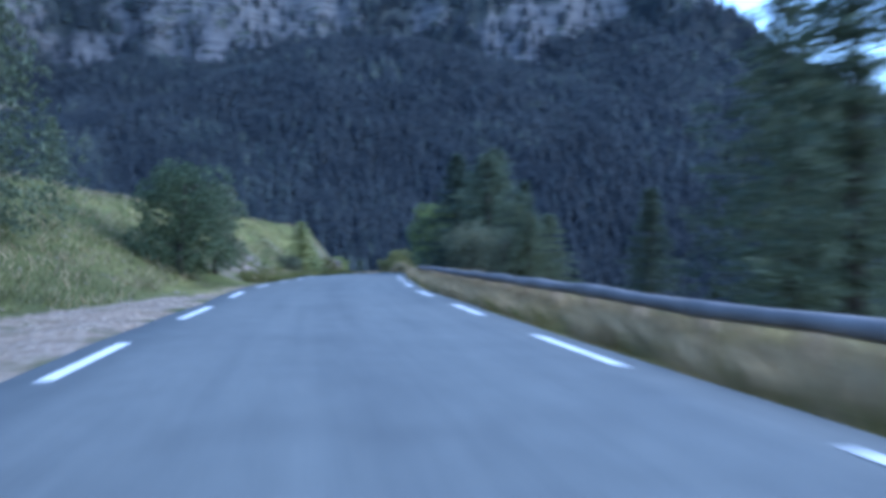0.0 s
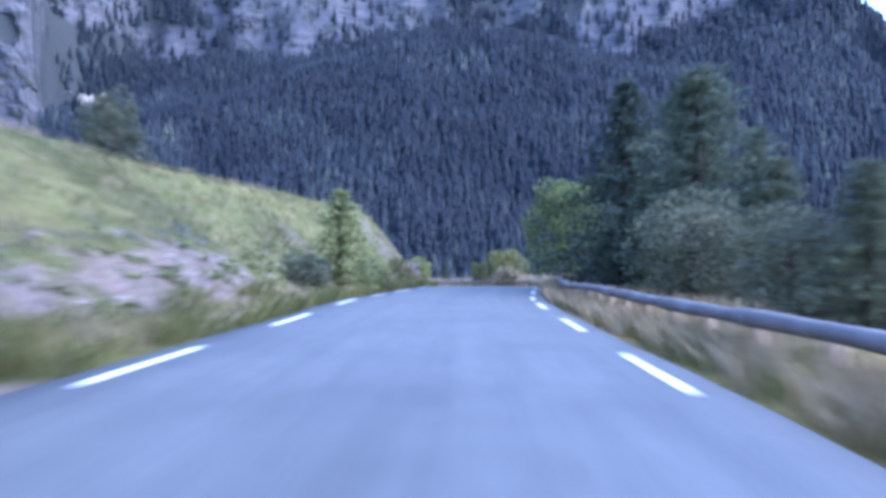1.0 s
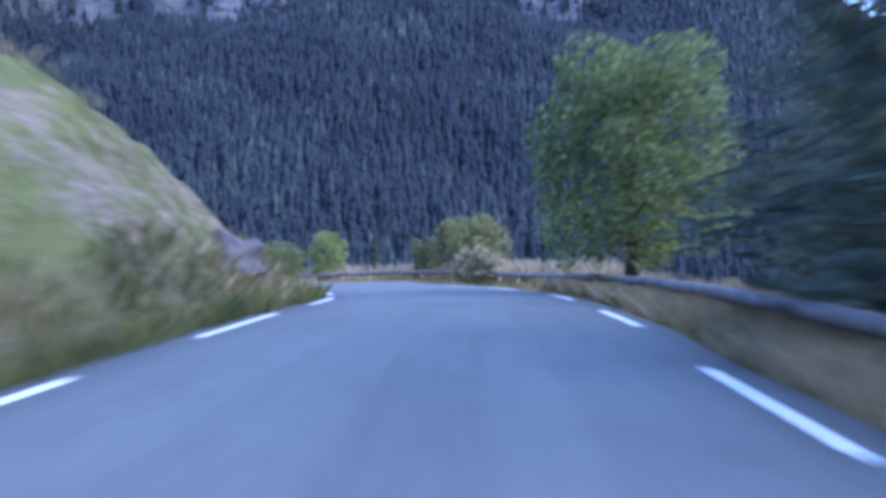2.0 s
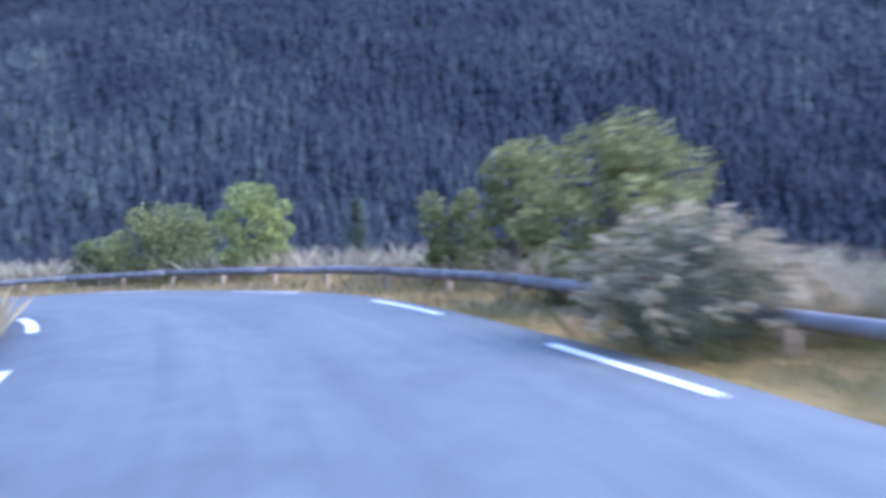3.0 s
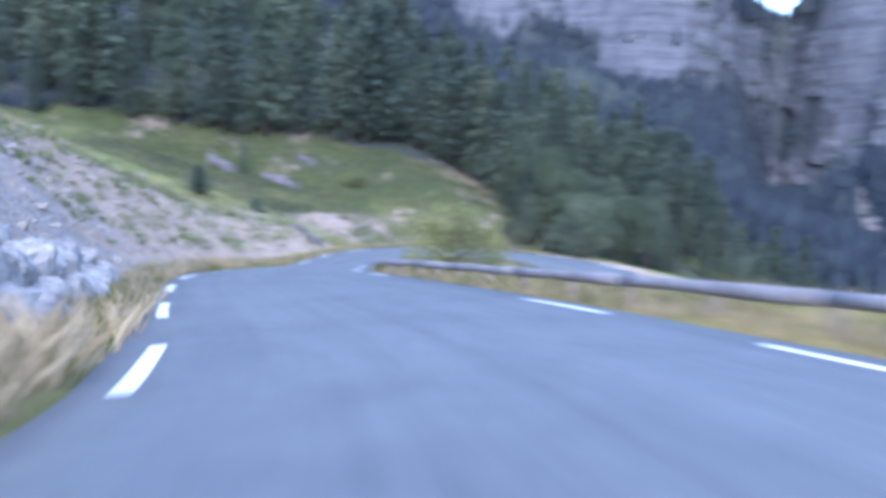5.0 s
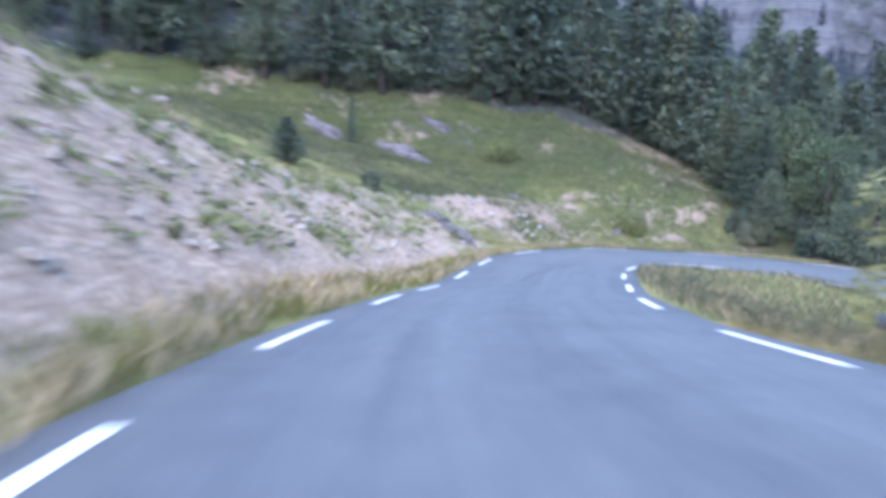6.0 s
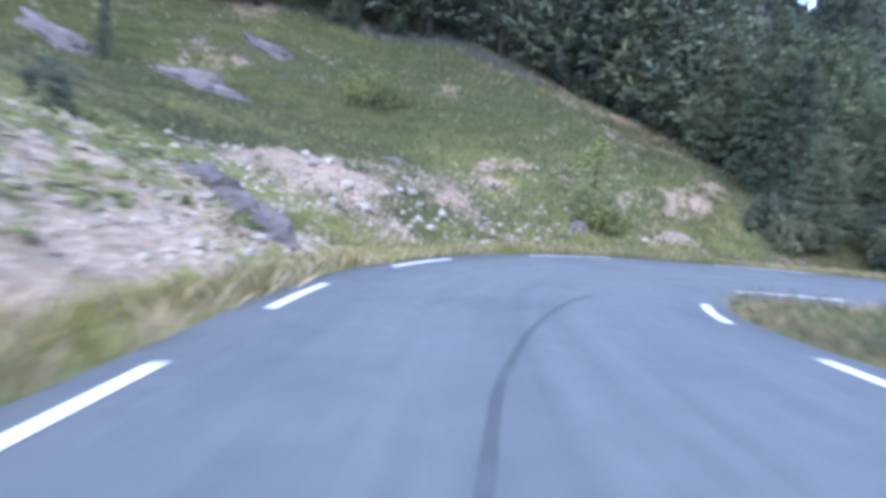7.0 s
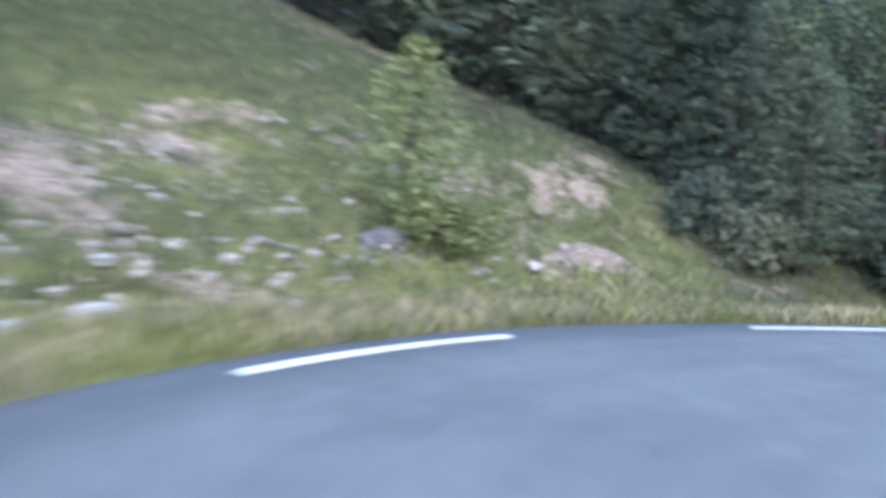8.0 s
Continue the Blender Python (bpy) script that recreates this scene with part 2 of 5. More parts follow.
def grain(x, y, size, k=0, octaves=4):
    """Smooth noise from -1 to 1."""
    total, amp, norm = 0.0, 1.0, 0.0
    for o in range(octaves):
        u, v = x / size, y / size
        i, j = np.floor(u), np.floor(v)
        a, b = u - i, v - j
        a, b = a * a * (3 - 2 * a), b * b * (3 - 2 * b)
        q = [hashed(i + di, j + dj, k + o) for di, dj in ((0, 0), (1, 0), (0, 1), (1, 1))]
        total = total + amp * ((q[0] * (1 - a) + q[1] * a) * (1 - b) + (q[2] * (1 - a) + q[3] * a) * b - 0.5) * 2
        norm += amp
        amp *= 0.5
        size *= 0.5
    return total / norm


def mesh_of(name, verts, faces, mat, smooth=False):
    me = bpy.data.meshes.new(name)
    verts, faces = np.asarray(verts, np.float32), np.asarray(faces, np.int32)
    k = faces.shape[1]
    me.vertices.add(len(verts))
    me.vertices.foreach_set("co", verts.ravel())
    me.loops.add(faces.size)
    me.loops.foreach_set("vertex_index", faces.ravel())
    me.polygons.add(len(faces))
    me.polygons.foreach_set("loop_start", np.arange(0, faces.size, k, dtype=np.int32))
    me.polygons.foreach_set("use_smooth", np.full(len(faces), smooth))
    me.update(calc_edges=True)
    me.materials.append(mat)
    return me


def part(name, me, parent, label=""):
    ob = new(name, me)
    ob.parent = parent
    return tagged(ob, label)


def join(pieces):
    """Several (verts, faces) with faces of one size as one."""
    vs, fs, n = [], [], 0
    for v, f in pieces:
        vs.append(v)
        fs.append(np.asarray(f) + n)
        n += len(v)
    return np.concatenate(vs), np.concatenate(fs)


def tube(points, radii, sides=8):
    """A closed round rod along points, as quads."""
    pts = np.asarray(points, float)
    vs = []
    for k, p in enumerate(pts):
        d = pts[min(k + 1, len(pts) - 1)] - pts[max(k - 1, 0)]
        d /= np.linalg.norm(d)
        u = np.cross(d, (0, 0, 1.0)) if abs(d[2]) < 0.9 else np.cross(d, (1.0, 0, 0))
        u /= np.linalg.norm(u)
        w = np.cross(u, d)
        a = np.arange(sides) * 2 * np.pi / sides
        vs.append(p + radii[k] * (np.cos(a)[:, None] * u + np.sin(a)[:, None] * w))
    fs = [(k * sides + i, k * sides + (i + 1) % sides, (k + 1) * sides + (i + 1) % sides, (k + 1) * sides + i)
          for k in range(len(pts) - 1) for i in range(sides)]
    n = len(pts) * sides
    vs = np.concatenate(vs + [pts[:1], pts[-1:]])
    last = (len(pts) - 1) * sides
    for i in range(0, sides, 2):
        fs.append((n, (i + 2) % sides, (i + 1) % sides, i))
        fs.append((n + 1, last + i, last + (i + 1) % sides, last + (i + 2) % sides))
    return vs, np.array(fs)


# ---- the road's line ----
LINE = [(12, -45, 0), (8.4, -28, 0), (3.5, -10, 0.05), (-0.9, 8.2, 0.08), (-2.68, 16, 0.10), (-4.38, 24, 0.10), (-5.6, 32, 0.05), (-6.73, 40.5, -0.07),
        (-7.7, 48, -0.15), (-8.36, 55, -0.33), (-8.7, 62, -0.42), (-8.84, 67, -0.48), (-9.65, 75.5, -0.8), (-12.8, 85.1, -1.3),
        (-16.3, 91.8, -1.65), (-20.2, 95.7, -2.1), (-25.2, 98.6, -2.65), (-31.0, 100.35, -3.35), (-36.7, 100.5, -4.0), (-43.3, 99.4, -4.75),
        (-49.4, 97.6, -5.4), (-55.6, 95.7, -6.05), (-61.8, 94.1, -6.7), (-68.2, 93.3, -7.4), (-74.8, 93.2, -8.1), (-81, 93.6, -8.75),
        (-87.4, 94.05, -9.2), (-93.2, 94.8, -9.52), (-97.7, 96.5, -9.65), (-100.2, 98.9, -9.72), (-101.2, 102.4, -9.82),
        (-100.3, 106.9, -9.9), (-96.8, 110.2, -10.0), (-90.6, 112.2, -10.25), (-80, 113.0, -10.8), (-66, 114.8, -11.6), (-50, 117.6, -12.5), (-30, 121.5, -13.8)]


def spline(ctrl, step):
    c = np.array(ctrl, float)
    c = np.vstack([2 * c[0] - c[1], c, 2 * c[-1] - c[-2]])
    out = []
    for p0, p1, p2, p3 in zip(c[:-3], c[1:-2], c[2:-1], c[3:]):
        t = np.linspace(0, 1, 24, endpoint=False)[:, None]
        out.append(0.5 * (2 * p1 + (p2 - p0) * t + (2 * p0 - 5 * p1 + 4 * p2 - p3) * t**2 + (3 * p1 - p0 - 3 * p2 + p3) * t**3))
    p = np.concatenate(out)
    s = np.r_[0, np.cumsum(np.linalg.norm(np.diff(p[:, :2], axis=0), axis=1))]
    u = np.arange(0, s[-1], step)
    return np.stack([np.interp(u, s, p[:, k]) for k in range(3)], 1)


ROAD = spline(LINE, 0.5)
AHEAD = np.gradient(ROAD, axis=0)
AHEAD[:, 2] = 0
AHEAD /= np.linalg.norm(AHEAD, axis=1)[:, None]
RIGHT = np.stack([AHEAD[:, 1], -AHEAD[:, 0], 0 * AHEAD[:, 0]], 1)
STATION = np.r_[0, np.cumsum(np.linalg.norm(np.diff(ROAD[:, :2], axis=0), axis=1))]
RIGHT[:, 2] = np.interp(STATION, [100, 131, 145, 170, 190, 200, 210, 216, 223], [0, 0.03, 0.01, 0.02, 0.025, 0.045, 0.055, 0.03, -0.01])  # banking
HALVES = np.interp(STATION, [60, 97, 104, 131, 150, 168, 176, 186, 198, 206, 213, 221, 231], [2.6, 2.65, 2.8, 2.8, 2.96, 2.93, 3.15, 3.2, 2.65, 2.72, 2.87, 3.12, 3.0])
LEFTS = HALVES + np.interp(STATION, [0, 52, 57, 65], [0.4, 0.38, 0.30, 0]) - np.interp(STATION, [143, 150, 156, 161, 170], [0, 0.45, 0.65, 0.22, 0.08])  # the inner edge of the first bend comes in
TURN = int(np.argmin(np.hypot(ROAD[:, 0] + 101.2, ROAD[:, 1] - 102.4)))  # the middle of the hairpin
EDGE = 3.25  # from the middle to the asphalt's edge


def nearest(x, y, first, last):
    """Index, distance and side (1: right) of the nearest place of a stretch of road."""
    idx = np.zeros(len(x), int)
    dist = np.zeros(len(x))
    for a in range(0, len(x), 20000):
        q = slice(a, a + 20000)
        d = (x[q, None] - ROAD[None, first:last:2, 0]) ** 2 + (y[q, None] - ROAD[None, first:last:2, 1]) ** 2
        k = d.argmin(1)
        idx[q], dist[q] = first + 2 * k, np.sqrt(d.min(1))
    side = (x - ROAD[idx, 0]) * RIGHT[idx, 0] + (y - ROAD[idx, 1]) * RIGHT[idx, 1]
    return idx, dist, np.where(side > 0, 1, -1)


# the bank beside the road: along the road's line, width of the level verge, height of the bare cut, height of the crest, its slope
AT = np.array([np.argmin(np.hypot(ROAD[:, 0] - x, ROAD[:, 1] - y)) for x, y in
               ((-0.6, 8), (-4.3, 24), (-6.3, 36), (-7.9, 50), (-8.6, 60), (-8.9, 68), (-10, 77), (-16, 91.5), (-33, 100.5), (-40, 100),
                (-46, 98.6), (-53, 96.5), (-63, 93.9), (-77, 93.3), (-88, 94.1), (-94, 95), (-101, 101))])
VERGE = np.array([6.6, 4.9, 4.1, 4.1, 4.0, 3.6, 3.6, 4.4, 4.4, 4.5, 4.5, 4.4, 4.0, 3.9, 4.0, 4.4, 6.0])
CREST = np.array([3.8, 4.0, 3.9, 4.2, 4.3, 3.9, 0.9, 0.3, 0.35, 1.6, 6.0, 7.2, 6.0, 4.6, 3.0, 2.2, 1.5])
SLOPE = np.array([0.42, 0.48, 0.6, 0.66, 0.85, 1.4, 0.7, 0.2, 0.25, 0.7, 1.0, 1.0, 0.9, 0.75, 0.6, 0.5, 0.4])
BEYOND = np.array([0.12, 0.12, 0.10, 0.08, 0.05, 0.0, -0.03, -0.03, -0.03, -0.1, -0.22, -0.25, -0.2, -0.05, 0.15, 0.3, 0.3])


def smooth_step(a, b, v):
    u = np.clip((v - a) / (b - a), 0, 1)
    return u * u * (3 - 2 * u)


SPREAD, HUB = 2.0, 110.0  # past the hub round the bend, the mountains stand this much farther off and higher


def spread_out(x, y, z):
    """From the mountains' plan to their place."""
    ox, oy = x + 25, y - 95
    r = np.maximum(np.hypot(ox, oy), 1e-3)
    k = np.where(r > HUB, HUB + (r - HUB) * SPREAD, r) / r
    return ox * k - 25, oy * k + 95, (z + 2) * k - 2


def far_land(x, y):
    """Height, rock, wood and stream bed of the far mountains at a place."""
    ox, oy = x + 25, y - 95
    r = np.maximum(np.hypot(ox, oy), 1e-3)
    k = np.where(r > HUB, HUB + (r - HUB) / SPREAD, r) / r
    z, rock, wood, bed = far_plan(ox * k - 25, oy * k + 95)
    return (z + 2) / k - 2, rock, wood, bed


def far_plan(x, y):
    """Valley, the wooded mountain beyond it, its rock walls and the gorge. Returns height, rock, wood and bed."""
    ox, oy = x + 25, y - 95
    r, th = np.hypot(ox, oy), np.degrees(np.arctan2(-ox, oy))
    wob = grain(x, y, 90, 3, 4)
    knots = [-180, -110, -70, -40, -25, -16, 0, 10, 22, 33, 39.2, 41, 62, 64.3, 66.2, 69.2, 72.5, 88, 95, 110, 180]
    foot = np.interp(th, knots, [90, 90, 100, 100, 100, 97, 95, 95, 95, 95, 95, 95, 110, 120, 140, 125, 120, 120, 110, 110, 110])
    rise = np.interp(th, knots, [.4, .4, .38, .42, .43, .52, .56, .56, .50, .44, .38, .35, .22, .14, .12, .30, .36, .48, .6, .6, .6])
    wall = np.interp(th, knots, [600, 600, 330, 330, 335, 342, 345, 340, 330, 370, 340, 300, 300, 312, 322, 280, 265, 290, 420, 600, 600])
    tall = np.interp(th, knots, [0, 0, 0, 0, 30, 60, 74, 70, 50, 45, 60, 125, 130, 82, 76, 50, 105, 90, 40, 0, 0])
    top = np.interp(th, knots, [.1, .1, -.05, -.05, .05, .15, .5, .5, .6, .6, .6, .5, .45, .2, .02, .1, .5, .5, .5, .5, .5])
    wall = wall + 26 * wob + 15 * grain(x, y, 30, 9, 2) + 5 * np.abs(grain(x, y, 15, 19, 2))
    floor = -36 + 6 * wob
    z = floor + rise * np.maximum(0, r - foot) * (1 + 0.12 * wob)
    z = np.where(r > wall, floor + rise * (wall - foot) + tall * smooth_step(0, 1, (r - wall) / 34) + top * np.maximum(0, r - wall - 15), z)
    z = z + 4 * grain(x, y, 40, 5, 4) * smooth_step(90, 160, r)
    bands = grain(th * r / 57.3, z * 1.7, 34, 17, 5)
    face = smooth_step(-30 - 14 * (th < 38), 2 - 8 * (th < 38), r - wall) * (1 - smooth_step(36, 60, r - wall)) * smooth_step(15, 45, tall)
    face = face * smooth_step(-0.22, 0.02, bands + 0.007 * (tall - 70) + 0.2 * smooth_step(0, 15, r - wall) - 0.24 + 0.14 * (th < 38) * (th > -14))
    upper = smooth_step(0.2, 0.35, bands) * smooth_step(30, 60, r - wall) * 0.95
    patch = smooth_step(0.5, 0.62, grain(x, y, 26, 21, 5)) * (r > 170)
    bed = smooth_step(1.15, 0.75, np.abs((61.5 - th) - np.interp(r, [150, 169, 200, 231, 260], [2.4, 2.0, 0.9, 0.1, -0.4])) * r / 57.3 / 2.8 + 0.9 * grain(x, y, 9, 23, 3))
    bed = bed * (r > 140) * (r < 265) * smooth_step(-0.55, -0.05, grain(x, y, 7, 27, 3))
    rock = np.clip(np.maximum(np.maximum(face, upper * (tall > 20)), patch), 0, 1)
    return z - 1.0 * bed, rock, smooth_step(70, 110, r), bed


def west_land(x, y):
    """The hillside behind the hairpin, a meadow with woods above."""
    u = -106 - x + 2.0 * grain(x, y, 18, 31, 3)
    base = np.interp(y, [20, 62, 87, 102, 112, 127, 162, 230], [2, -2, -8.8, -9.7, -10, -13, -24, -36])
    lift = np.interp(u, [-30, -8, 0, 4, 12, 40, 140, 300], [-9, -3.5, 0, 1.6, 6.0, 19, 52, 95])
    lift = lift * np.interp(y, [72, 94, 108, 130, 172], [1, 1, 0.62, 0.36, 0.2])
    return base + lift + 1.3 * grain(x, y, 14, 33, 4) * smooth_step(0, 8, u)


def land(x, y, fine=True):
    """Height of the ground and its cover: scree, rock, dark earth with painted shade under wood."""
    x, y = np.asarray(x, float), np.asarray(y, float)
    ia, da, sa = nearest(x, y, 0, TURN + 1)
    ib, db, sb = nearest(x, y, TURN, len(ROAD))
    za, zb = ROAD[ia, 2] + RIGHT[ia, 2] * np.minimum(da, 4) * sa, ROAD[ib, 2]
    n1, n2 = grain(x, y, 7, 41, 4), grain(x, y, 1.6, 43, 3)
    verge, crest, slope, beyond = (np.interp(ia, AT, v) for v in (VERGE, CREST, SLOPE, BEYOND))
    # left of the upper road: verge, bank, hill
    up = np.maximum(0, da - verge)
    run = crest / slope
    left = za + np.minimum(up * slope, crest) + np.maximum(0, up - run) * beyond
    inner = np.flatnonzero((sa < 0) & (da > 10) & (x > -120))
    if len(inner):
        hx, hy, total, weight = x[inner], y[inner], 0.0, 0.0
        for first, last in ((0, AT[7]), (AT[7], TURN + 1)):
            i, dd, _ = nearest(hx, hy, first, last)
            v, c, g, q = (np.interp(i, AT, w) for w in (VERGE, CREST, SLOPE, BEYOND))
            rise = np.maximum(0, dd - v)
            hz = ROAD[i, 2] + np.minimum(rise * g, c) + np.maximum(0, rise - c / g) * q
            w = 1 / np.maximum(dd - 6, 0.3) ** 3
            total, weight = total + hz * w, weight + w
        left[inner] = total / weight
    left = left + 0.25 * n1 * smooth_step(0, 3, up) + 0.16 * n2 * smooth_step(0, 1, up)
    # right of it: verge and a slope into the valley
    berm = 0.4 * smooth_step(5.4, 7.0, da) * smooth_step(240, 262, ia)
    isle = smooth_step(-63, -74, x)
    right = za - 0.05 + berm * (1 - isle) - isle * 0.2 * np.clip(da - 3.8, 0, 4.0) - 0.42 * np.maximum(0, da - 7.4) + 0.5 * n1 * smooth_step(5.5, 9, da) + 0.05 * n2
    # the road after the hairpin: its right looks up to the upper road, its left into the valley
    b_left = zb - 0.45 * np.maximum(0, db - 8.5) + 0.4 * n1 * smooth_step(7, 11, db)
    b_right = zb + np.minimum(0.42 * np.maximum(0, db - 4.2), np.interp(x, [-85, -65], [0.25, 3.0])) + 0.15 * n1
    low = np.where(sb > 0, b_right, b_left)
    wa, wb = 1 / np.maximum(da - 3.6, 0.12) ** 2, 1 / np.maximum(db - 3.6, 0.12) ** 2
    wb = wb * smooth_step(len(ROAD) - 2, len(ROAD) - 90, ib)
    mixed = (right * wa + low * wb) / (wa + wb)
    near = np.where((sa > 0) | (db <= da), mixed, left)
    fz, rock, wood, bed = far_land(x, y)
    wz = west_land(x, y)
    d = np.minimum(da, db)
    keep = smooth_step(5.0, 12.0, d)
    z = np.where(wz > near, near + (wz - near) * keep, near)
    z = np.where(fz > z, z + (fz - z) * smooth_step(25, 60, d), z)
    # covers
    lay = (sa < 0) & (ia < AT[2]) & (da > 3.2) & (da < np.interp(ia, [AT[0] - 14, AT[0] + 4, AT[1], AT[2]], [7.2, 6.2, 4.3, 3.6]) + 0.8 * n1)
    cut = (sa < 0) & (up > 0.1) & (up < run * 1.02)
    bare1 = cut & (ia > AT[2] - 8) & (ia < AT[3] - 4) & (up < 2.6)
    bare2 = cut & (ia > AT[9]) & (ia < AT[15] + 6)
    some = 0.9 + 0.35 * n1 + 0.4 * n2
    bare3 = cut & (ia >= AT[3] + 8) & (ia < AT[6])
    scree = np.where(bare3, 0.2 + 0.6 * n1 + 0.4 * n2, 0) + np.where(lay, 0.85 + 0.3 * n2, 0) + np.where(bare1, some, 0) + np.where(bare2, some + 0.12 - np.interp(ia, [AT[14] - 4, AT[15]], [0, 0.45]) + np.interp(ia, [AT[14], AT[15]], [0, 0.35]) * n2, 0)
    gravel = (db > 3.2) & (sb < 0) & (db < 5.6 + 1.2 * n1) & (ib > TURN + 10)
    scree = np.where(gravel, 0.75 + 0.4 * n2, scree)
    toe = (x < -94) & (y < 98) & (d > 5.0) & (d < 10.5 + 3 * n1) & (sa < 0)
    scree = np.where(toe, np.maximum(scree, np.interp(y, [88, 94, 98], [0.5, 0.4, 0.22]) + 0.4 * n1 + 0.6 * n2), scree)
    n3 = grain(x, y, 5, 47, 3)
    tan = smooth_step(6.0, 1.5, np.abs(y - 104.2 - 0.22 * (x + 113))) * (x < -109) * (x > -125)
    scree = np.maximum(scree, tan * (0.5 + 0.45 * n3 + 0.6 * n2))
    n4 = grain(x * 2.6 + 0.3 * y, y * 0.8, 5, 49, 4)
    meadow = (x < -101) & (y < 104) & (d > 6.5)
    scree = np.maximum(scree, meadow * (0.10 + 0.42 * n4 + 0.6 * n2))
    scree = np.maximum(scree, 0.9 * np.exp(-((x + 122.8) ** 2 / 5 + (y - 83.5) ** 2 / 7)) + 0.9 * np.exp(-((x + 116.5) ** 2 / 4 + (y - 69.5) ** 2 / 9)) * (0.8 + 0.8 * n2))
    foot = smooth_step(101.5, 103, y) * smooth_step(109, 106.5, y) * smooth_step(-105.5, -107, x) * smooth_step(-117, -111, x)
    scree = np.maximum(scree, foot * (0.3 + 0.5 * n3 + 0.6 * n2))
    mound = np.exp(-((x + 107.9) ** 2 / 1.2 + (y - 102.4) ** 2 / 1.5))
    z = z + 0.95 * mound * (1 + 0.4 * n2)
    scree = np.maximum(scree, 1.1 * mound)
    bank = (sb < 0) & (ib > TURN + 6) & (ib < TURN + 60) & (db > 4.6) & (db < 8.5 + 3 * n1)
    scree = np.where(bank, np.maximum(scree, 0.5 + 0.4 * n1 + 0.5 * n2), scree)
    lip1 = cut & (ia > AT[2] - 8) & (ia < AT[3] - 4) & (up > 2.1 + 0.4 * n1) & (up < 2.95 + 0.4 * n1)
    lip2 = bare2 & (up > run - 0.55)
    scree = np.where(lip1 | lip2, 0, np.maximum(scree, bed * (d > 60)))
    soil_shade = wood * (d > 40) + ((x < -123.5 + 0.4 * np.maximum(0, 87 - y)) & (y < 108)) * np.where(y < 88, 0.42 + 0.45 * n1 + 0.2 * n2, 0.7) + ((x < -117) & (y < 106)) * (0.22 + 0.5 * n1 + 0.3 * n2) + ((x < -107.5) & (y > 106)) * (0.5 + 0.4 * n1 + 0.3 * n2)
    # bank lips: bare earth, with the shade under the grass overhang painted in
    soil_shade = np.where(lip1 | lip2, 0.55, soil_shade)
    turf = smooth_step(-98, -104, x) * smooth_step(4.5, 6.5, d)
    dry = (sa > 0) & (da < 10) & (x > -72)
    hill = (sa < 0) & (x > -40) & (y < 80)
    # darker grass on the hill and the steep meadow, straw beside the rail
    grass_tone = np.clip(0.5 + hill * (np.interp(y, [20, 50], [0.36, 0.2]) + 0.25 * n1 + 0.2 * n3) + turf * (np.interp(x, [-116, -106], [0.64, 0.34]) + 0.3 * n3) - np.interp(x, [-50, -25, -12, -6], [0.15, 0.4, 0.4, 0.2]) * dry, 0, 1)
    rock = rock * (d > 60)
    return z, np.clip(scree, 0, 1), np.clip(rock, 0, 1), np.clip(soil_shade, 0, 1), grass_tone


def height(x, y):
    return land(np.atleast_1d(np.asarray(x, float)), np.atleast_1d(np.asarray(y, float)))[0]


def ticks(*spans):
    out = [np.arange(a, b, s) for a, b, s in spans]
    return np.concatenate(out + [[spans[-1][1]]])


# ---- ground: one sheet from the road to the skyline ----
GX = ticks((-1500, -720, 26), (-720, -135, 5), (-135, 22, 0.6), (22, 200, 4), (200, 1300, 25))
GY = ticks((-700, -25, 20), (-25, 128, 0.6), (128, 820, 5), (820, 1600, 26))
gx, gy = (a.ravel() for a in np.meshgrid(GX, GY))
gz, g_scree, g_rock, g_soil_shade, g_grass_tone = land(gx, gy)
_, d_road, _ = nearest(gx, gy, 0, len(ROAD))
gz = gz - 0.22 * (d_road < 3.0) - 0.07 * ((d_road >= 3.0) & (d_road < 3.9))
nx, ny = len(GX), len(GY)
verts = np.stack([gx, gy, gz], 1)
qi, qj = np.meshgrid(np.arange(nx - 1), np.arange(ny - 1))
q = (qj * nx + qi).ravel()
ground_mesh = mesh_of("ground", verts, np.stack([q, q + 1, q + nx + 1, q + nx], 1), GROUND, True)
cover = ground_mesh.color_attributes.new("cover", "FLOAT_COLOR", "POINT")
cover.data.foreach_set("color", np.stack([g_scree, g_rock, g_soil_shade, g_grass_tone], 1).astype(np.float32).ravel())
shale = ground_mesh.attributes.new("shale", "FLOAT", "POINT")
shale.data.foreach_set("value", np.clip(smooth_step(-66, -58, gx) * (gx < -34) * (gy < 100) + (gy > 150) + 0.45 * (gx > -30), 0, 1).astype(np.float32))
clay = ground_mesh.attributes.new("clay", "FLOAT", "POINT")
clay.data.foreach_set("value", np.clip((gx > -30) * (gy < 75) * np.where(gy > 30, 1.0, 0.6) + 0.35 * smooth_step(-97, -102, gx) + 0.35 * smooth_step(-104, -108, gx), 0, 1).astype(np.float32))
ground = tagged(new("ground", ground_mesh), "grassy mountain ground with bare scree banks and wooded slopes", "ground", kind="structure")



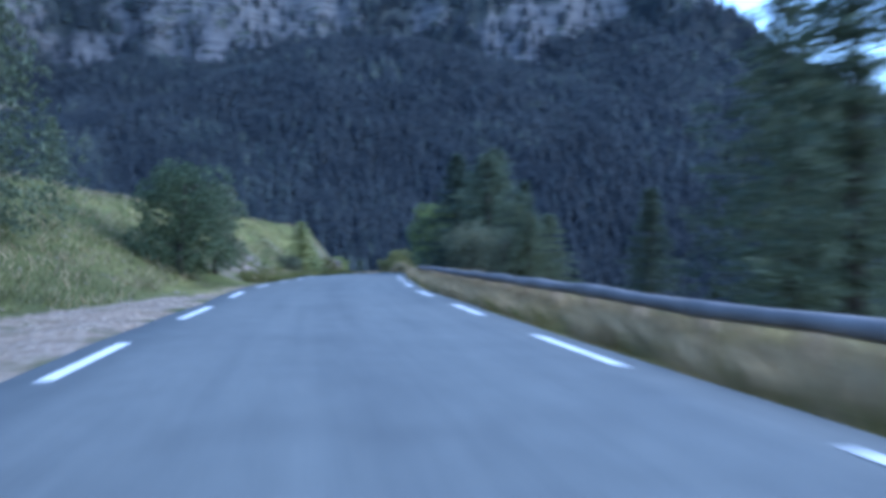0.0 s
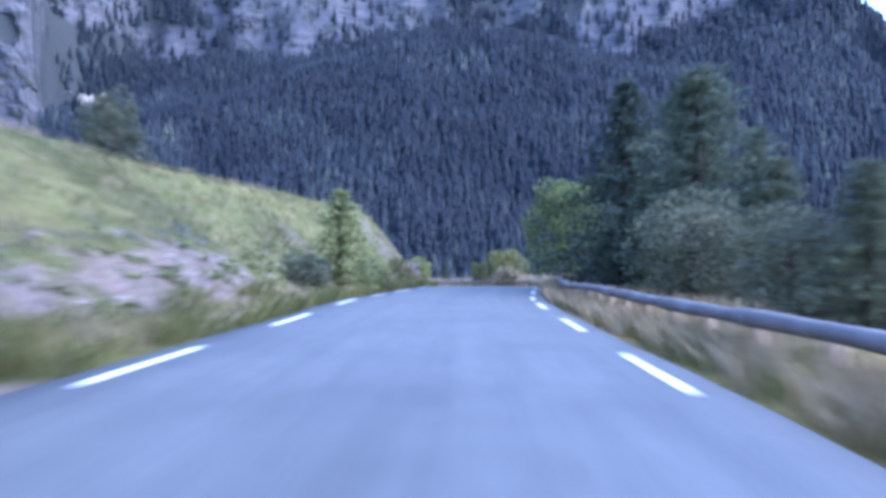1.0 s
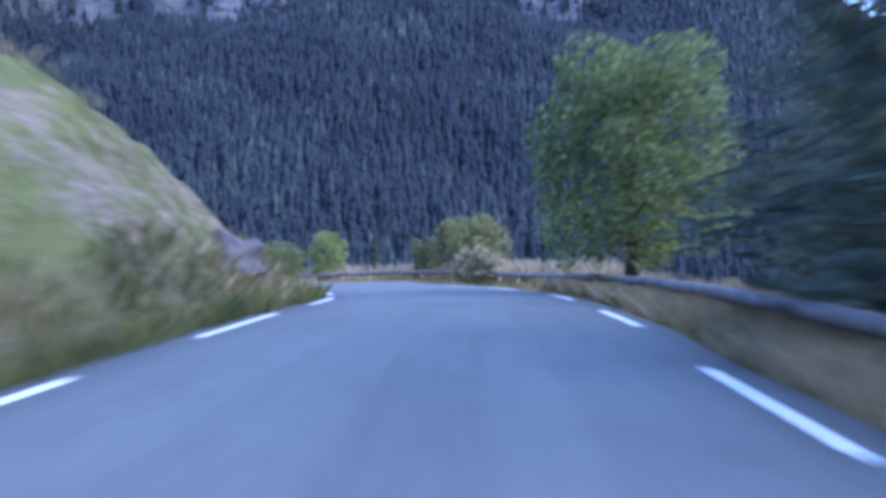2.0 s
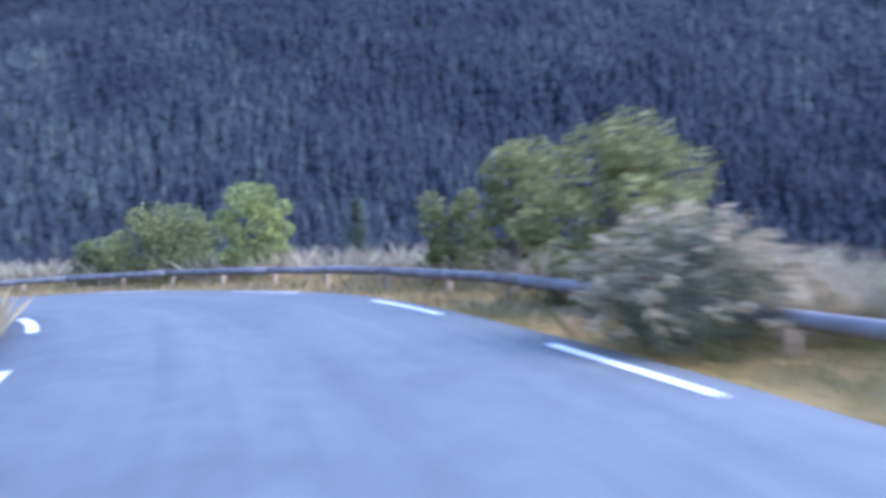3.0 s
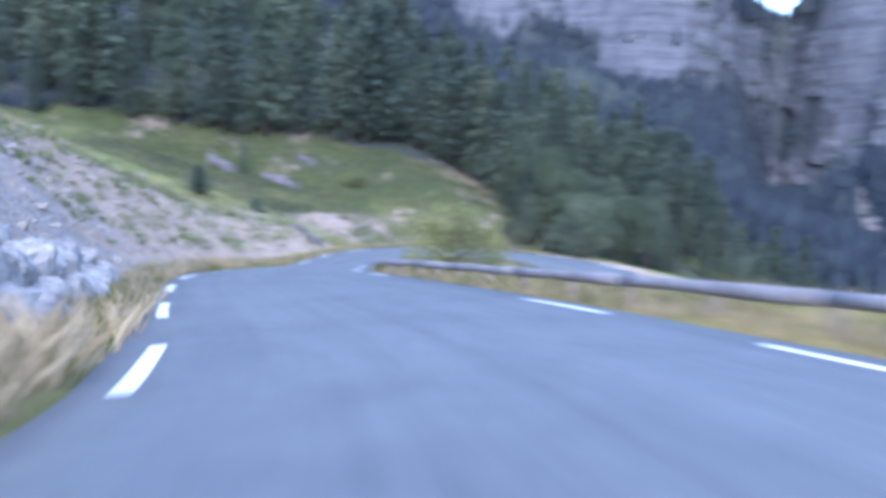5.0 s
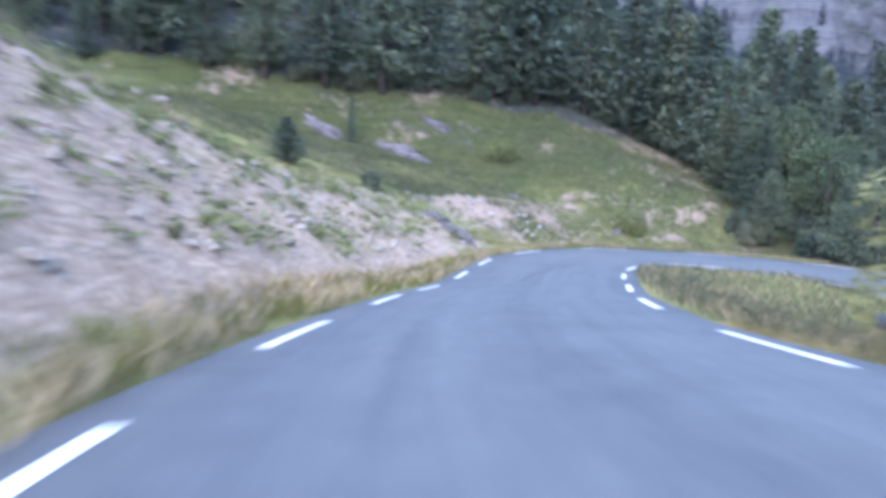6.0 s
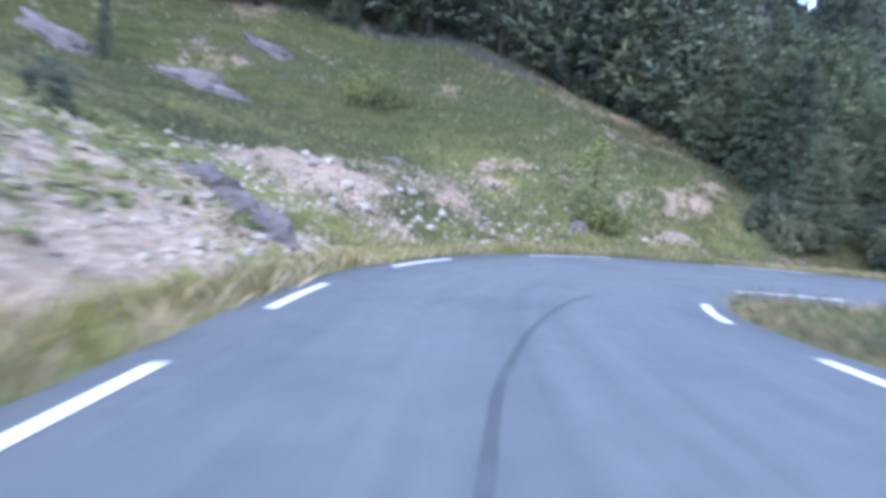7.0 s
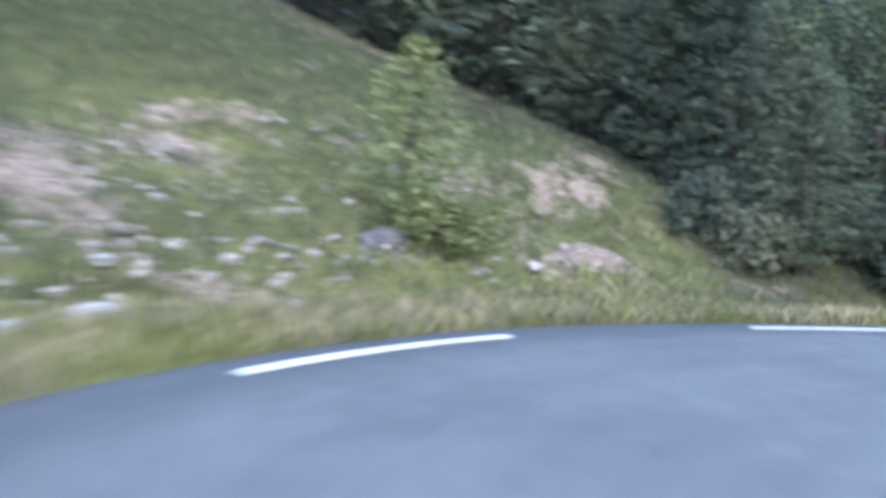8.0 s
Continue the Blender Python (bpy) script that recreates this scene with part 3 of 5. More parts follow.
# ---- the rock walls over the woods, in level layers ----
def wall_of_rock(name, th0, th1, label):
    th = np.arange(th0, th1, 0.28)
    rr = np.arange(215, 440, 1.5)
    T, R = np.meshgrid(th, rr, indexing="ij")
    X, Y = -25 - np.sin(np.radians(T)) * R, 95 + np.cos(np.radians(T)) * R
    Z, K = (a.reshape(T.shape) for a in far_plan(X.ravel(), Y.ravel())[:2])
    Z = np.maximum.accumulate(Z, 1)
    zz = np.arange(-22, 190, 1.3)
    layer = np.cumsum(np.random.default_rng(5).uniform(2.0, 13.0, 60)) - 30
    vs = np.empty((len(th), len(zz), 3))
    for i in range(len(th)):
        r0 = np.interp(zz, Z[i], rr)
        k = np.interp(r0, rr, K[i])
        arc = np.full(len(zz), th[i] * 5.2)
        zw = zz + 5 * grain(arc, zz * 0, 70, 83, 2)
        n = np.searchsorted(layer, zw)
        frac = (zw - layer[np.clip(n - 1, 0, 59)]) / np.maximum(0.5, layer[np.clip(n, 0, 59)] - layer[np.clip(n - 1, 0, 59)])
        ledge = (2.4 * (frac - 0.5) + 2.4 * hashed(n, n * 0, 7) - 1.2) * (0.4 + 0.9 * grain(arc, n * 31.0, 24, 89, 2)) * (0.3 if th[i] < 37.5 else 0.34)
        rough = 7.0 * grain(arc, zw * 0.4, 19, 85, 5) + 3.4 * np.abs(grain(arc, zw * 0.25 + n * 3.0, 6, 87, 3)) + 1.5 * grain(arc, zw, 4, 95, 3)
        if th[i] < 37.5:
            rough = 4.0 * grain(arc, zw * 0.7 + arc * 0.4, 11, 85, 4) + 2.2 * np.abs(grain(arc, zw * 0.6, 4, 87, 3)) + 2.0 * grain(arc, zw, 6, 93, 3)
        k = k + 1.1 * grain(arc * 1.2 + zw * 0.6, zw * 1.3, 11, 91, 5) * (th[i] < 37.5)
        flat = 0.55 if th[i] < 37.5 else 1.0
        r = r0 + 5.0 - (5.0 + 1.5 * (flat == 1.0)) * smooth_step(0.3, 0.6, k) + (ledge + rough) * flat * smooth_step(0.1, 0.5, k)
        a = np.radians(th[i])
        vs[i] = np.stack(spread_out(-25 - np.sin(a) * r, 95 + np.cos(a) * r, np.minimum(zz, Z[i, -1] - 0.5)), 1)
    w = len(zz)
    i, j = np.meshgrid(np.arange(len(th) - 1), np.arange(w - 1), indexing="ij")
    q = (i * w + j).ravel()
    return tagged(new(name, mesh_of(name, vs.reshape(-1, 3), np.stack([q, q + w, q + w + 1, q + 1], 1), ROCKWALL)), label, "cliff", kind="structure")


wall_of_rock("rock_wall_west", 36.5, 97, "tall layered grey limestone cliffs of the gorge")
wall_of_rock("rock_wall_north", -26, 36.8, "broken grey rock bands high in the conifer forest")

# ---- road ----
OFFS = np.array([-EDGE - 0.12, -EDGE, -2.2, -0.9, 0, 0.9, 2.2, EDGE, EDGE + 0.12])
DROP = np.array([-0.14, 0.0, 0.03, 0.05, 0.055, 0.05, 0.03, 0.0, -0.14])
n_o = len(OFFS)
wave = 0.10 * grain(ROAD[:, 0], ROAD[:, 1], 5, 61, 3)
rv = []
for k in range(n_o):
    o = OFFS[k] + (np.sign(OFFS[k]) * ((HALVES if OFFS[k] > 0 else LEFTS) + 0.42 - EDGE) + wave if abs(OFFS[k]) >= EDGE else 0)
    p = ROAD + RIGHT * np.reshape(o, (-1, 1))
    p[:, 2] += DROP[k]
    rv.append(p)
rv = np.stack(rv, 1).reshape(-1, 3)
rf = [(i * n_o + k, i * n_o + k + 1, (i + 1) * n_o + k + 1, (i + 1) * n_o + k) for i in range(len(ROAD) - 1) for k in range(n_o - 1)]
road_mesh = mesh_of("road", rv, rf, ASPHALT, True)
lane = road_mesh.attributes.new("lane", "FLOAT_VECTOR", "POINT")
WEAR = np.array([0.0, 0.15, 0.6, 1.0, 0.45, 1.0, 0.6, 0.15, 0.0])
lane.data.foreach_set("vector", np.stack([np.repeat(STATION, n_o), np.tile(OFFS, len(ROAD)), np.tile(WEAR, len(ROAD))], 1).astype(np.float32).ravel())
road = tagged(new("road", road_mesh), "narrow worn grey asphalt mountain road", "road", kind="structure")

def place_on(offset, s, lift=0.0):
    """A place beside the road's middle at the station s."""
    p = [np.interp(s, STATION, (ROAD + RIGHT * offset)[:, k]) for k in range(3)]
    p[2] = p[2] + 0.055 - 0.055 * (abs(offset) / EDGE) ** 2 + lift
    return np.stack(p, -1)


def station(x, y):
    return STATION[np.argmin(np.hypot(ROAD[:, 0] - x, ROAD[:, 1] - y))]


def strip(offset, s0, s1, half, lift, steps, wander=None):
    s = np.linspace(s0, s1, steps + 1)
    off = offset + (0 * s if wander is None else wander(s))
    a = np.stack([place_on(o - half, q, lift) for o, q in zip(off, s)])
    b = np.stack([place_on(o + half, q, lift) for o, q in zip(off, s)])
    v = np.stack([a, b], 1).reshape(-1, 3)
    return v, [(2 * k, 2 * k + 1, 2 * k + 3, 2 * k + 2) for k in range(steps)]


# edge marking: strokes of 3 m with gaps of 3.5 m, counted along the line itself from some known strokes
STROKES = ((1, (1.96, 8.2), -5, 11, 6.5), (1, (-9.74, 84.53), 0, 10, 6.58), (1, (-72.0, 95.71), 0, 22, 6.5), (-1, (-3.5, 6.56), -5, 11, 6.5),
           (-1, (-40.69, 97.01), -9, 5, 6.5), (-1, (-77.6, 90.66), 0, 24, 6.5))
for side, (ax, ay), first, last, pitch in STROKES:
    reach = side * (HALVES if side > 0 else LEFTS)
    edge = ROAD + RIGHT * reach[:, None]
    run = np.r_[0, np.cumsum(np.linalg.norm(np.diff(edge[:, :2], axis=0), axis=1))]
    zero = run[np.argmin(np.hypot(edge[:, 0] - ax, edge[:, 1] - ay))]
    for k in range(first, last + 1):
        s0, s1 = np.interp([zero + pitch * k, zero + pitch * k + 3.0], run, STATION)
        if s1 < STATION[-1] - 1:
            v, f = strip(0.0, s0, s1, 0.085, 0.006, 6, lambda q, reach=reach: np.interp(q, STATION, reach))
            part("edge_marking", mesh_of("edge_marking", v, f, PAINT), road)

# dark tyre marks in the hairpin's entry
for half, marks in ((0.042, ((-82.2, 93.7, -0.45), (-83.7, 93.8, -0.40), (-86.2, 93.9, -0.22), (-88.7, 94.2, 0.10), (-91.2, 94.4, 0.55), (-94.6, 95.2, 1.15))),):
    at_ = [station(x, y) for x, y, _ in marks]
    v, f = strip(0.0, at_[0], at_[-1], half, 0.004, 30, lambda q, at_=at_, marks=marks: np.interp(q, at_, [m[2] for m in marks]))
    part("tyre_mark", mesh_of("tyre_mark", v, f, RUBBER), road, "dark curved rubber mark on the asphalt")


# ---- timber guard rail: round logs on posts along the valley side ----
rng = np.random.default_rng(11)
rail = tagged(new("guard_rail"), "long guard rail of weathered round grey logs on short wooden posts", "guard rail")
RAIL0, RAIL1 = station(8, -26), station(-66.2, 93.5)
RAIL_OFF = lambda s: np.interp(s, [station(-8, 60), station(-14, 88), station(-36, 100.5), station(-52, 95.6), RAIL1], [4.0, 4.7, 4.7, 4.0, 3.75])
stations = np.arange(RAIL0, RAIL1 + 0.1, (RAIL1 - RAIL0) / round((RAIL1 - RAIL0) / 4.0))
rail_at = np.array([place_on(RAIL_OFF(q), q) for q in stations])
rail_at[:, 2] = [np.interp(q, STATION, ROAD[:, 2]) for q in stations]
rail_at[:, 2] += np.interp(stations, [station(-8.4, 58), station(-13, 86), station(-44, 99.2)], [0.55, 0.50, 0.48]) + rng.normal(0, 0.012, len(rail_at))
for k in range(len(rail_at) - 1):
    a, b = rail_at[k], rail_at[k + 1]
    u = (b - a) / np.linalg.norm(b - a)
    ts = np.linspace(0, 1, 6)[:, None]
    pts = a + (b - a) * ts + u * np.linspace(0.01, -0.01, 6)[:, None]
    s_mid = np.linspace(stations[k], stations[k + 1], 6)
    curve = np.array([place_on(RAIL_OFF(q), q) for q in s_mid])
    pts[:, :2] = 0.5 * pts[:, :2] + 0.5 * curve[:, :2]
    pts[1:-1, 2] += rng.normal(0, 0.008, 4)
    v, f = tube(pts, 0.105 + 0.010 * np.sin(np.linspace(0, 6, 6) + k), 10)
    part("log", mesh_of("log", v, f, TIMBER, True), rail)
    for q in (stations[k], (stations[k] + stations[k + 1]) / 2):
        p = place_on(RAIL_OFF(q) + 0.20, q)
        z = float(np.interp(q, STATION, ROAD[:, 2]))
        head = float(np.interp(q, stations, rail_at[:, 2])) + 0.04 + 0.05 * rng.random()
        v, f = tube([(p[0], p[1], z - 0.5), (p[0], p[1], z + 0.2), (p[0], p[1], head)], [0.085, 0.085, 0.078], 8)
        part("post", mesh_of("post", v, f, POSTWOOD, True), rail)


# ---- plants ----
def quads_of(centres, size, rng, flat=0.35, long=1.0):
    """A small leaf-like quad at each centre, turned at random."""
    n = len(centres)
    a = rng.normal(size=(n, 3))
    a[:, 2] *= flat + 0.3
    a /= np.linalg.norm(a, axis=1)[:, None]
    b = np.cross(a, rng.normal(size=(n, 3)))
    b /= np.linalg.norm(b, axis=1)[:, None]
    s = (size * (0.6 + 0.8 * rng.random(n)))[:, None]
    a, b = a * s * long, b * s * 0.6
    v = np.stack([centres - a, centres - b * 0.9, centres + a, centres + b], 1).reshape(-1, 3)
    return v, np.arange(4 * n).reshape(-1, 4)


def stem_set(h, r, n, reach, rng, low=0.3):
    """A trunk and its limbs."""
    lean = rng.normal(0, 0.03, 2) * h
    trunk = [(0, 0, -0.4), (lean[0] * .3, lean[1] * .3, h * 0.35), (lean[0], lean[1], h * 0.7), (lean[0] * 1.2, lean[1] * 1.2, h * 0.97)]
    out = [tube(trunk, [r * 1.3, r, r * 0.6, r * 0.12], 7)]
    for k in range(n):
        f = low + (0.9 - low) * k / n
        a = k * 2.4 + rng.random()
        base = np.array([lean[0] * f, lean[1] * f, h * f * 0.95])
        tip = base + reach * (1.1 - f * 0.6) * np.array([math.cos(a), math.sin(a), 0.45])
        out.append(tube([base, (base + tip) / 2 + (0, 0, 0.05 * h), tip], [r * 0.45, r * 0.28, r * 0.08], 5))
    return join(out)


def broadleaf(seed, h, w, mat, lobes=16, leaves=2600, leaf=0.13, low=0.12):
    """Meshes of a leafy tree or bush: stems, and a crown of many leaves in uneven lobes."""
    leaves, leaf, lobes = int(leaves * 2.2), leaf * 0.62, int(lobes * 1.6)
    rng = np.random.default_rng(seed)
    stems = stem_set(h * 0.9, 0.022 * h + 0.02, 9, w * 0.42, rng, 0.15)
    cs, rs = [], []
    for k in range(lobes):
        f = (k + 0.5) / lobes
        zz = h * (low + (0.92 - low) * f)
        ring = w * 0.5 * math.sqrt(max(0.02, 1 - ((zz / h - 0.42) / 0.60) ** 2))
        a = k * 2.4 + rng.random() * 0.8
        d = ring * (0.35 + 0.6 * rng.random())
        cs.append((math.cos(a) * d, math.sin(a) * d, zz))
        rs.append(w * (0.10 + 0.12 * rng.random()))
    cs, rs = np.array(cs), np.array(rs)
    k = rng.integers(0, lobes, leaves)
    d = rng.normal(size=(leaves, 3))
    d /= np.linalg.norm(d, axis=1)[:, None]
    p = cs[k] + d * (rs[k] * (0.55 + 0.55 * rng.random(leaves) ** 0.6))[:, None] * (1, 1, 0.85)
    p = p[p[:, 2] > 0.02 * h]
    return mesh_of("stems", *stems, BARK, True), mesh_of("crown", *quads_of(p, leaf, rng), mat)


def conifer(seed, h, w, mat, whorls=24, per=7, tufts=7, spray=0.20, bare=0.08, droop=0.25, blunt=0.85, rep=3, fine=1.0):
    """Meshes of a spruce or pine: trunk, and whorls of branches set with needle sprays."""
    rng = np.random.default_rng(seed)
    trunk = tube([(0, 0, -0.5), (0, 0, h * 0.4), (0.02 * h * rng.normal(), 0, h * 0.99)], [0.018 * h + 0.03, 0.013 * h + 0.02, 0.01], 7)
    pts, dirs = [], []
    for i in range(whorls):
        f = bare + (0.99 - bare) * (i + rng.random() * 0.7) / whorls
        reach = 0.5 * w * (1 - f) ** blunt * (0.75 + 0.4 * rng.random()) + 0.06
        reach *= min(1.0, 0.65 + 2.2 * (f - bare))
        for j in range(per):
            a = j * 2 * math.pi / per + i * 0.9 + rng.normal() * 0.25
            ln = reach * (0.7 + 0.5 * rng.random())
            out = np.array([math.cos(a), math.sin(a), 0.0])
            n = max(2, int(tufts * (0.4 + 0.6 * ln / (0.5 * w))))
            for q in range(n):
                u = (q + 0.6) / n
                p = np.array([0, 0, f * h]) + out * ln * u + np.array([0, 0, -droop * ln * u * u + 0.12 * ln * u])
                pts.append(p + rng.normal(0, 0.03 * w * 0.3, 3))
                dirs.append(out * 0.8 + rng.normal(0, 0.55, 3) * (1, 1, 0.6))
    pts, dirs = np.array(pts), np.array(dirs)
    pts, dirs = np.repeat(pts, rep, 0), np.repeat(dirs, rep, 0)
    dirs = dirs + rng.normal(0, 0.5, dirs.shape)
    pts = pts + rng.normal(0, 0.010 * h, pts.shape)
    dirs /= np.linalg.norm(dirs, axis=1)[:, None]
    wide = np.cross(dirs, rng.normal(size=dirs.shape))
    wide /= np.linalg.norm(wide, axis=1)[:, None]
    ln = (fine * spray * h / 7 * (0.7 + 0.7 * rng.random(len(pts))))[:, None]
    v = np.stack([pts - dirs * ln * 0.4, pts + wide * ln * 0.18, pts + dirs * ln, pts - wide * ln * 0.18], 1).reshape(-1, 3)
    return mesh_of("trunk", *trunk, BARK, True), mesh_of("crown", v, np.arange(len(v)).reshape(-1, 4), mat)


def plant(name, meshes, x, y, label, category, group="", scale=1.0, turn=0.0, sink=0.1, wide=1.0):
    z = float(height(x, y)[0]) - sink
    ob = new(name)
    ob.matrix_world = pose(x, y, z, 0, 0, turn) @ Matrix.Diagonal((scale * wide, scale * wide, scale, 1))
    for key, me in zip(("trunk" if name.endswith("tree") else "stem", "crown"), meshes):
        part(key, me, ob)
    return tagged(ob, label, category, group)


SPRUCE = [conifer(100 + k, 8.0, 3.6 + 0.3 * k, NEEDLES, 28, 8, 7, 0.24, rep=14, fine=0.42) for k in range(3)]
PINES = [conifer(120 + k, 8.0, 4.2 + 0.3 * k, PINE, 24, 8, 7, 0.27, 0.12, 0.05, 0.65, rep=14, fine=0.4) for k in range(4)]
WOODS = [conifer(160 + k, 8.0, 3.8 + 0.3 * k, (NEEDLES, PINE)[k % 2], 24, 7, 6, 0.27, 0.1, 0.15, 0.75, rep=3, fine=0.95) for k in range(5)]
YOUNG = [conifer(140 + k, 3.6, 2.3, mat, 24, 8, 8, 0.34, 0.02, 0.1, 0.8, rep=5, fine=0.7) for k, mat in enumerate((FRESH, NEEDLES))]

# beside the first straight
plant("pine_tree", conifer(131, 8.0, 5.4, PINE, 24, 8, 8, 0.27, 0.03, 0.35, 0.7, rep=9, fine=0.5), -12.6, 19.2, "dark green pine tree at the edge of the gravel", "pine tree", "roadside pines", 0.95, 30)
dense = broadleaf(201, 4.1, 3.9, DEEP, 24, 8000, 0.085, low=0.04)
plant("bush", dense, -10.6, 27.2, "large dense dark green bush on the grassy bank", "bush", "bank bushes", 1.0, 0)
plant("bush", broadleaf(202, 3.7, 2.7, OLIVE, 16, 3200, 0.10), -10.6, 30.8, "brownish olive bush on the grassy bank", "bush", "bank bushes", 1.0, 40)
plant("pine_tree", PINES[1], -25.4, 44.7, "small pine tree on the meadow's crest", "pine tree", "meadow pines", 0.62, 50)
plant("pine_tree", PINES[2], -28.0, 42.6, "small pine tree on the meadow's crest", "pine tree", "meadow pines", 0.58, 120)
plant("bush", broadleaf(203, 2.2, 2.3, OLIVE, 12, 1800, 0.10), -19.2, 49.8, "rounded green bush on the meadow's crest", "bush", "bank bushes")
plant("young_spruce_tree", YOUNG[0], -12.5, 53.5, "young light green spruce on the road bank", "spruce tree", "", 1.05, 10, 0.1, 1.35)
plant("bush", broadleaf(204, 1.2, 1.7, OLIVE, 12, 1500, 0.08), -12.2, 49.0, "low dark shrub at the foot of the bank", "bush", "bank bushes")
plant("bush", broadleaf(205, 1.2, 2.0, LEAVES, 10, 1300, 0.08), -12.6, 57.6, "low green shrub on the bank", "bush", "bank bushes")
plant("spruce_tree", conifer(170, 8.0, 5.6, NEEDLES, 30, 11, 9, 0.24, 0.03, 0.12, 0.72, rep=6, fine=0.62), -1.9, 62.5, "dark broad spruce tree behind the guard rail", "spruce tree", "valley side trees", 1.25, 0, 0.3, 1.15)
plant("pine_tree", PINES[3], 0.6, 58.0, "tall broad pine tree behind the guard rail", "pine tree", "valley side trees", 1.25, 70, 0.3, 1.6)
plant("pine_tree", PINES[0], 2.6, 54.0, "pine tree on the slope below the road", "pine tree", "valley side trees", 0.85, 200, 0.3, 1.5)
plant("pine_tree", PINES[1], 4.4, 49.5, "pine tree on the slope below the road", "pine tree", "valley side trees", 0.8, 20, 0.3, 1.4)
plant("pine_tree", PINES[2], 3.0, 47.0, "small pine tree on the slope below the road", "pine tree", "valley side trees", 0.7, 80, 0.3, 1.5)
plant("pine_tree", PINES[2], -0.8, 71.0, "tall pale green pine tree behind the guard rail", "pine tree", "valley side trees", 1.2, 150, 0.3, 1.2)
plant("spruce_tree", SPRUCE[1], 1.2, 65.3, "tall dark spruce tree behind the guard rail", "spruce tree", "valley side trees", 1.5, 90, 0.3, 1.55)
plant("spruce_tree", SPRUCE[2], 3.4, 61.0, "dark spruce tree behind the guard rail", "spruce tree", "valley side trees", 1.2, 140, 0.3, 1.3)
plant("pine_tree", PINES[3], 10.8, 27.0, "tall pine tree on the slope below the road", "pine tree", "valley side trees", 1.75, 10, 0.3, 1.15)
plant("pine_tree", PINES[1], 10.6, 22.0, "tall dark pine tree on the slope below the road", "pine tree", "valley side trees", 1.6, 210, 0.3, 1.2)
plant("pine_tree", PINES[0], 14.0, 33.0, "tall pine tree on the slope below the road", "pine tree", "valley side trees", 1.8, 100, 0.3, 1.1)
plant("spruce_tree", SPRUCE[2], 9.0, 41.0, "dark spruce tree on the slope below the road", "spruce tree", "valley side trees", 1.1, 40, 0.3, 1.2)
plant("bush", broadleaf(206, 2.9, 3.6, OLIVE, 16, 3000, 0.10), -2.3, 65.8, "grey-green bush behind the guard rail", "bush", "valley side bushes")
plant("bush", broadleaf(207, 3.6, 3.4, OLIVE, 16, 3200, 0.10), -0.6, 51.0, "pale grey-green bush behind the guard rail", "bush", "valley side bushes")
plant("bush", broadleaf(208, 3.9, 3.6, OLIVE, 16, 3000, 0.10), 1.6, 48.6, "pale grey-green bush behind the guard rail", "bush", "valley side bushes")
plant("bush", broadleaf(224, 1.3, 2.0, YELLOW, 12, 1500, 0.08), -44.9, 107.6, "yellow-green bush on the slope below the guard rail", "bush", "bend bushes", sink=-0.1)
plant("broadleaf_tree", broadleaf(209, 7.2, 5.0, FRESHLEAF, 26, 6000, 0.14, low=0.18), -4.5, 76.2, "round green leafy tree behind the guard rail", "tree", "valley side trees")

# outside the bend
plant("bush", broadleaf(210, 3.2, 3.0, YELLOW, 16, 3200, 0.10), -9.3, 91.4, "tall yellow-green bush behind the guard rail", "bush", "bend bushes")


def plume_heads(seed, h, w, n):
    """Feathery pale seed heads over the outside of a domed shrub."""
    rng = np.random.default_rng(seed)
    d = rng.normal(size=(n, 3))
    d[:, 2] = np.abs(d[:, 2]) - 0.25
    d /= np.linalg.norm(d, axis=1)[:, None]
    p = d * (w * 0.5, w * 0.5, h * 0.62) * rng.uniform(0.8, 1.12, (n, 1)) + (0, 0, h * 0.42)
    spray = np.repeat(p, 14, 0) + np.repeat(d, 14, 0) * rng.uniform(-0.02, 0.16, (14 * n, 1)) + rng.normal(0, 0.028, (14 * n, 3))
    return mesh_of("seed_heads", *quads_of(spray, 0.04, rng, long=1.4), PLUME)


shrub = plant("shrub", broadleaf(223, 1.45, 2.1, OLIVE, 20, 3200, 0.055, low=0.05), -9.15, 87.05, "olive shrub with pale feathery seed heads leaning over the guard rail", "shrub", "bend bushes")
part("seed_heads", plume_heads(229, 1.45, 2.2, 210), shrub, "pale pinkish feathery seed heads")
plant("bush", broadleaf(211, 3.2, 2.2, YELLOW, 14, 2400, 0.09), -10.9, 95.6, "tall yellow-green bush behind the guard rail", "bush", "bend bushes")
plant("bush", broadleaf(212, 2.3, 1.8, YELLOW, 12, 1800, 0.09), -12.4, 96.9, "low green bush behind the guard rail", "bush", "bend bushes")
plant("broadleaf_tree", broadleaf(213, 3.1, 2.4, FRESHLEAF, 18, 3400, 0.09, low=0.1), -19.15, 102.9, "small bright green tree behind the guard rail", "tree", "bend bushes")
plant("bush", broadleaf(214, 2.45, 3.8, LEAVES, 20, 4200, 0.09), -22.9, 104.8, "broad green bush below the guard rail", "bush", "bend bushes")
plant("bush", broadleaf(215, 1.7, 2.0, LEAVES, 14, 2000, 0.09), -26.0, 105.8, "broad green bush below the guard rail", "bush", "bend bushes")
plant("bush", broadleaf(216, 1.1, 2.0, YELLOW, 14, 2000, 0.09), -33.0, 108.2, "yellow-green bush below the guard rail", "bush", "bend bushes")
plant("bush", broadleaf(217, 6.2, 4.2, YELLOW, 14, 2600, 0.11), -57.0, 112.6, "tall yellow-green bush on the slope below the guard rail", "bush", "bend bushes")
plant("bush", broadleaf(218, 3.3, 4.2, YELLOW, 18, 3600, 0.10), -69.4, 100.3, "yellowing bush at the end of the guard rail", "bush", "bend bushes")
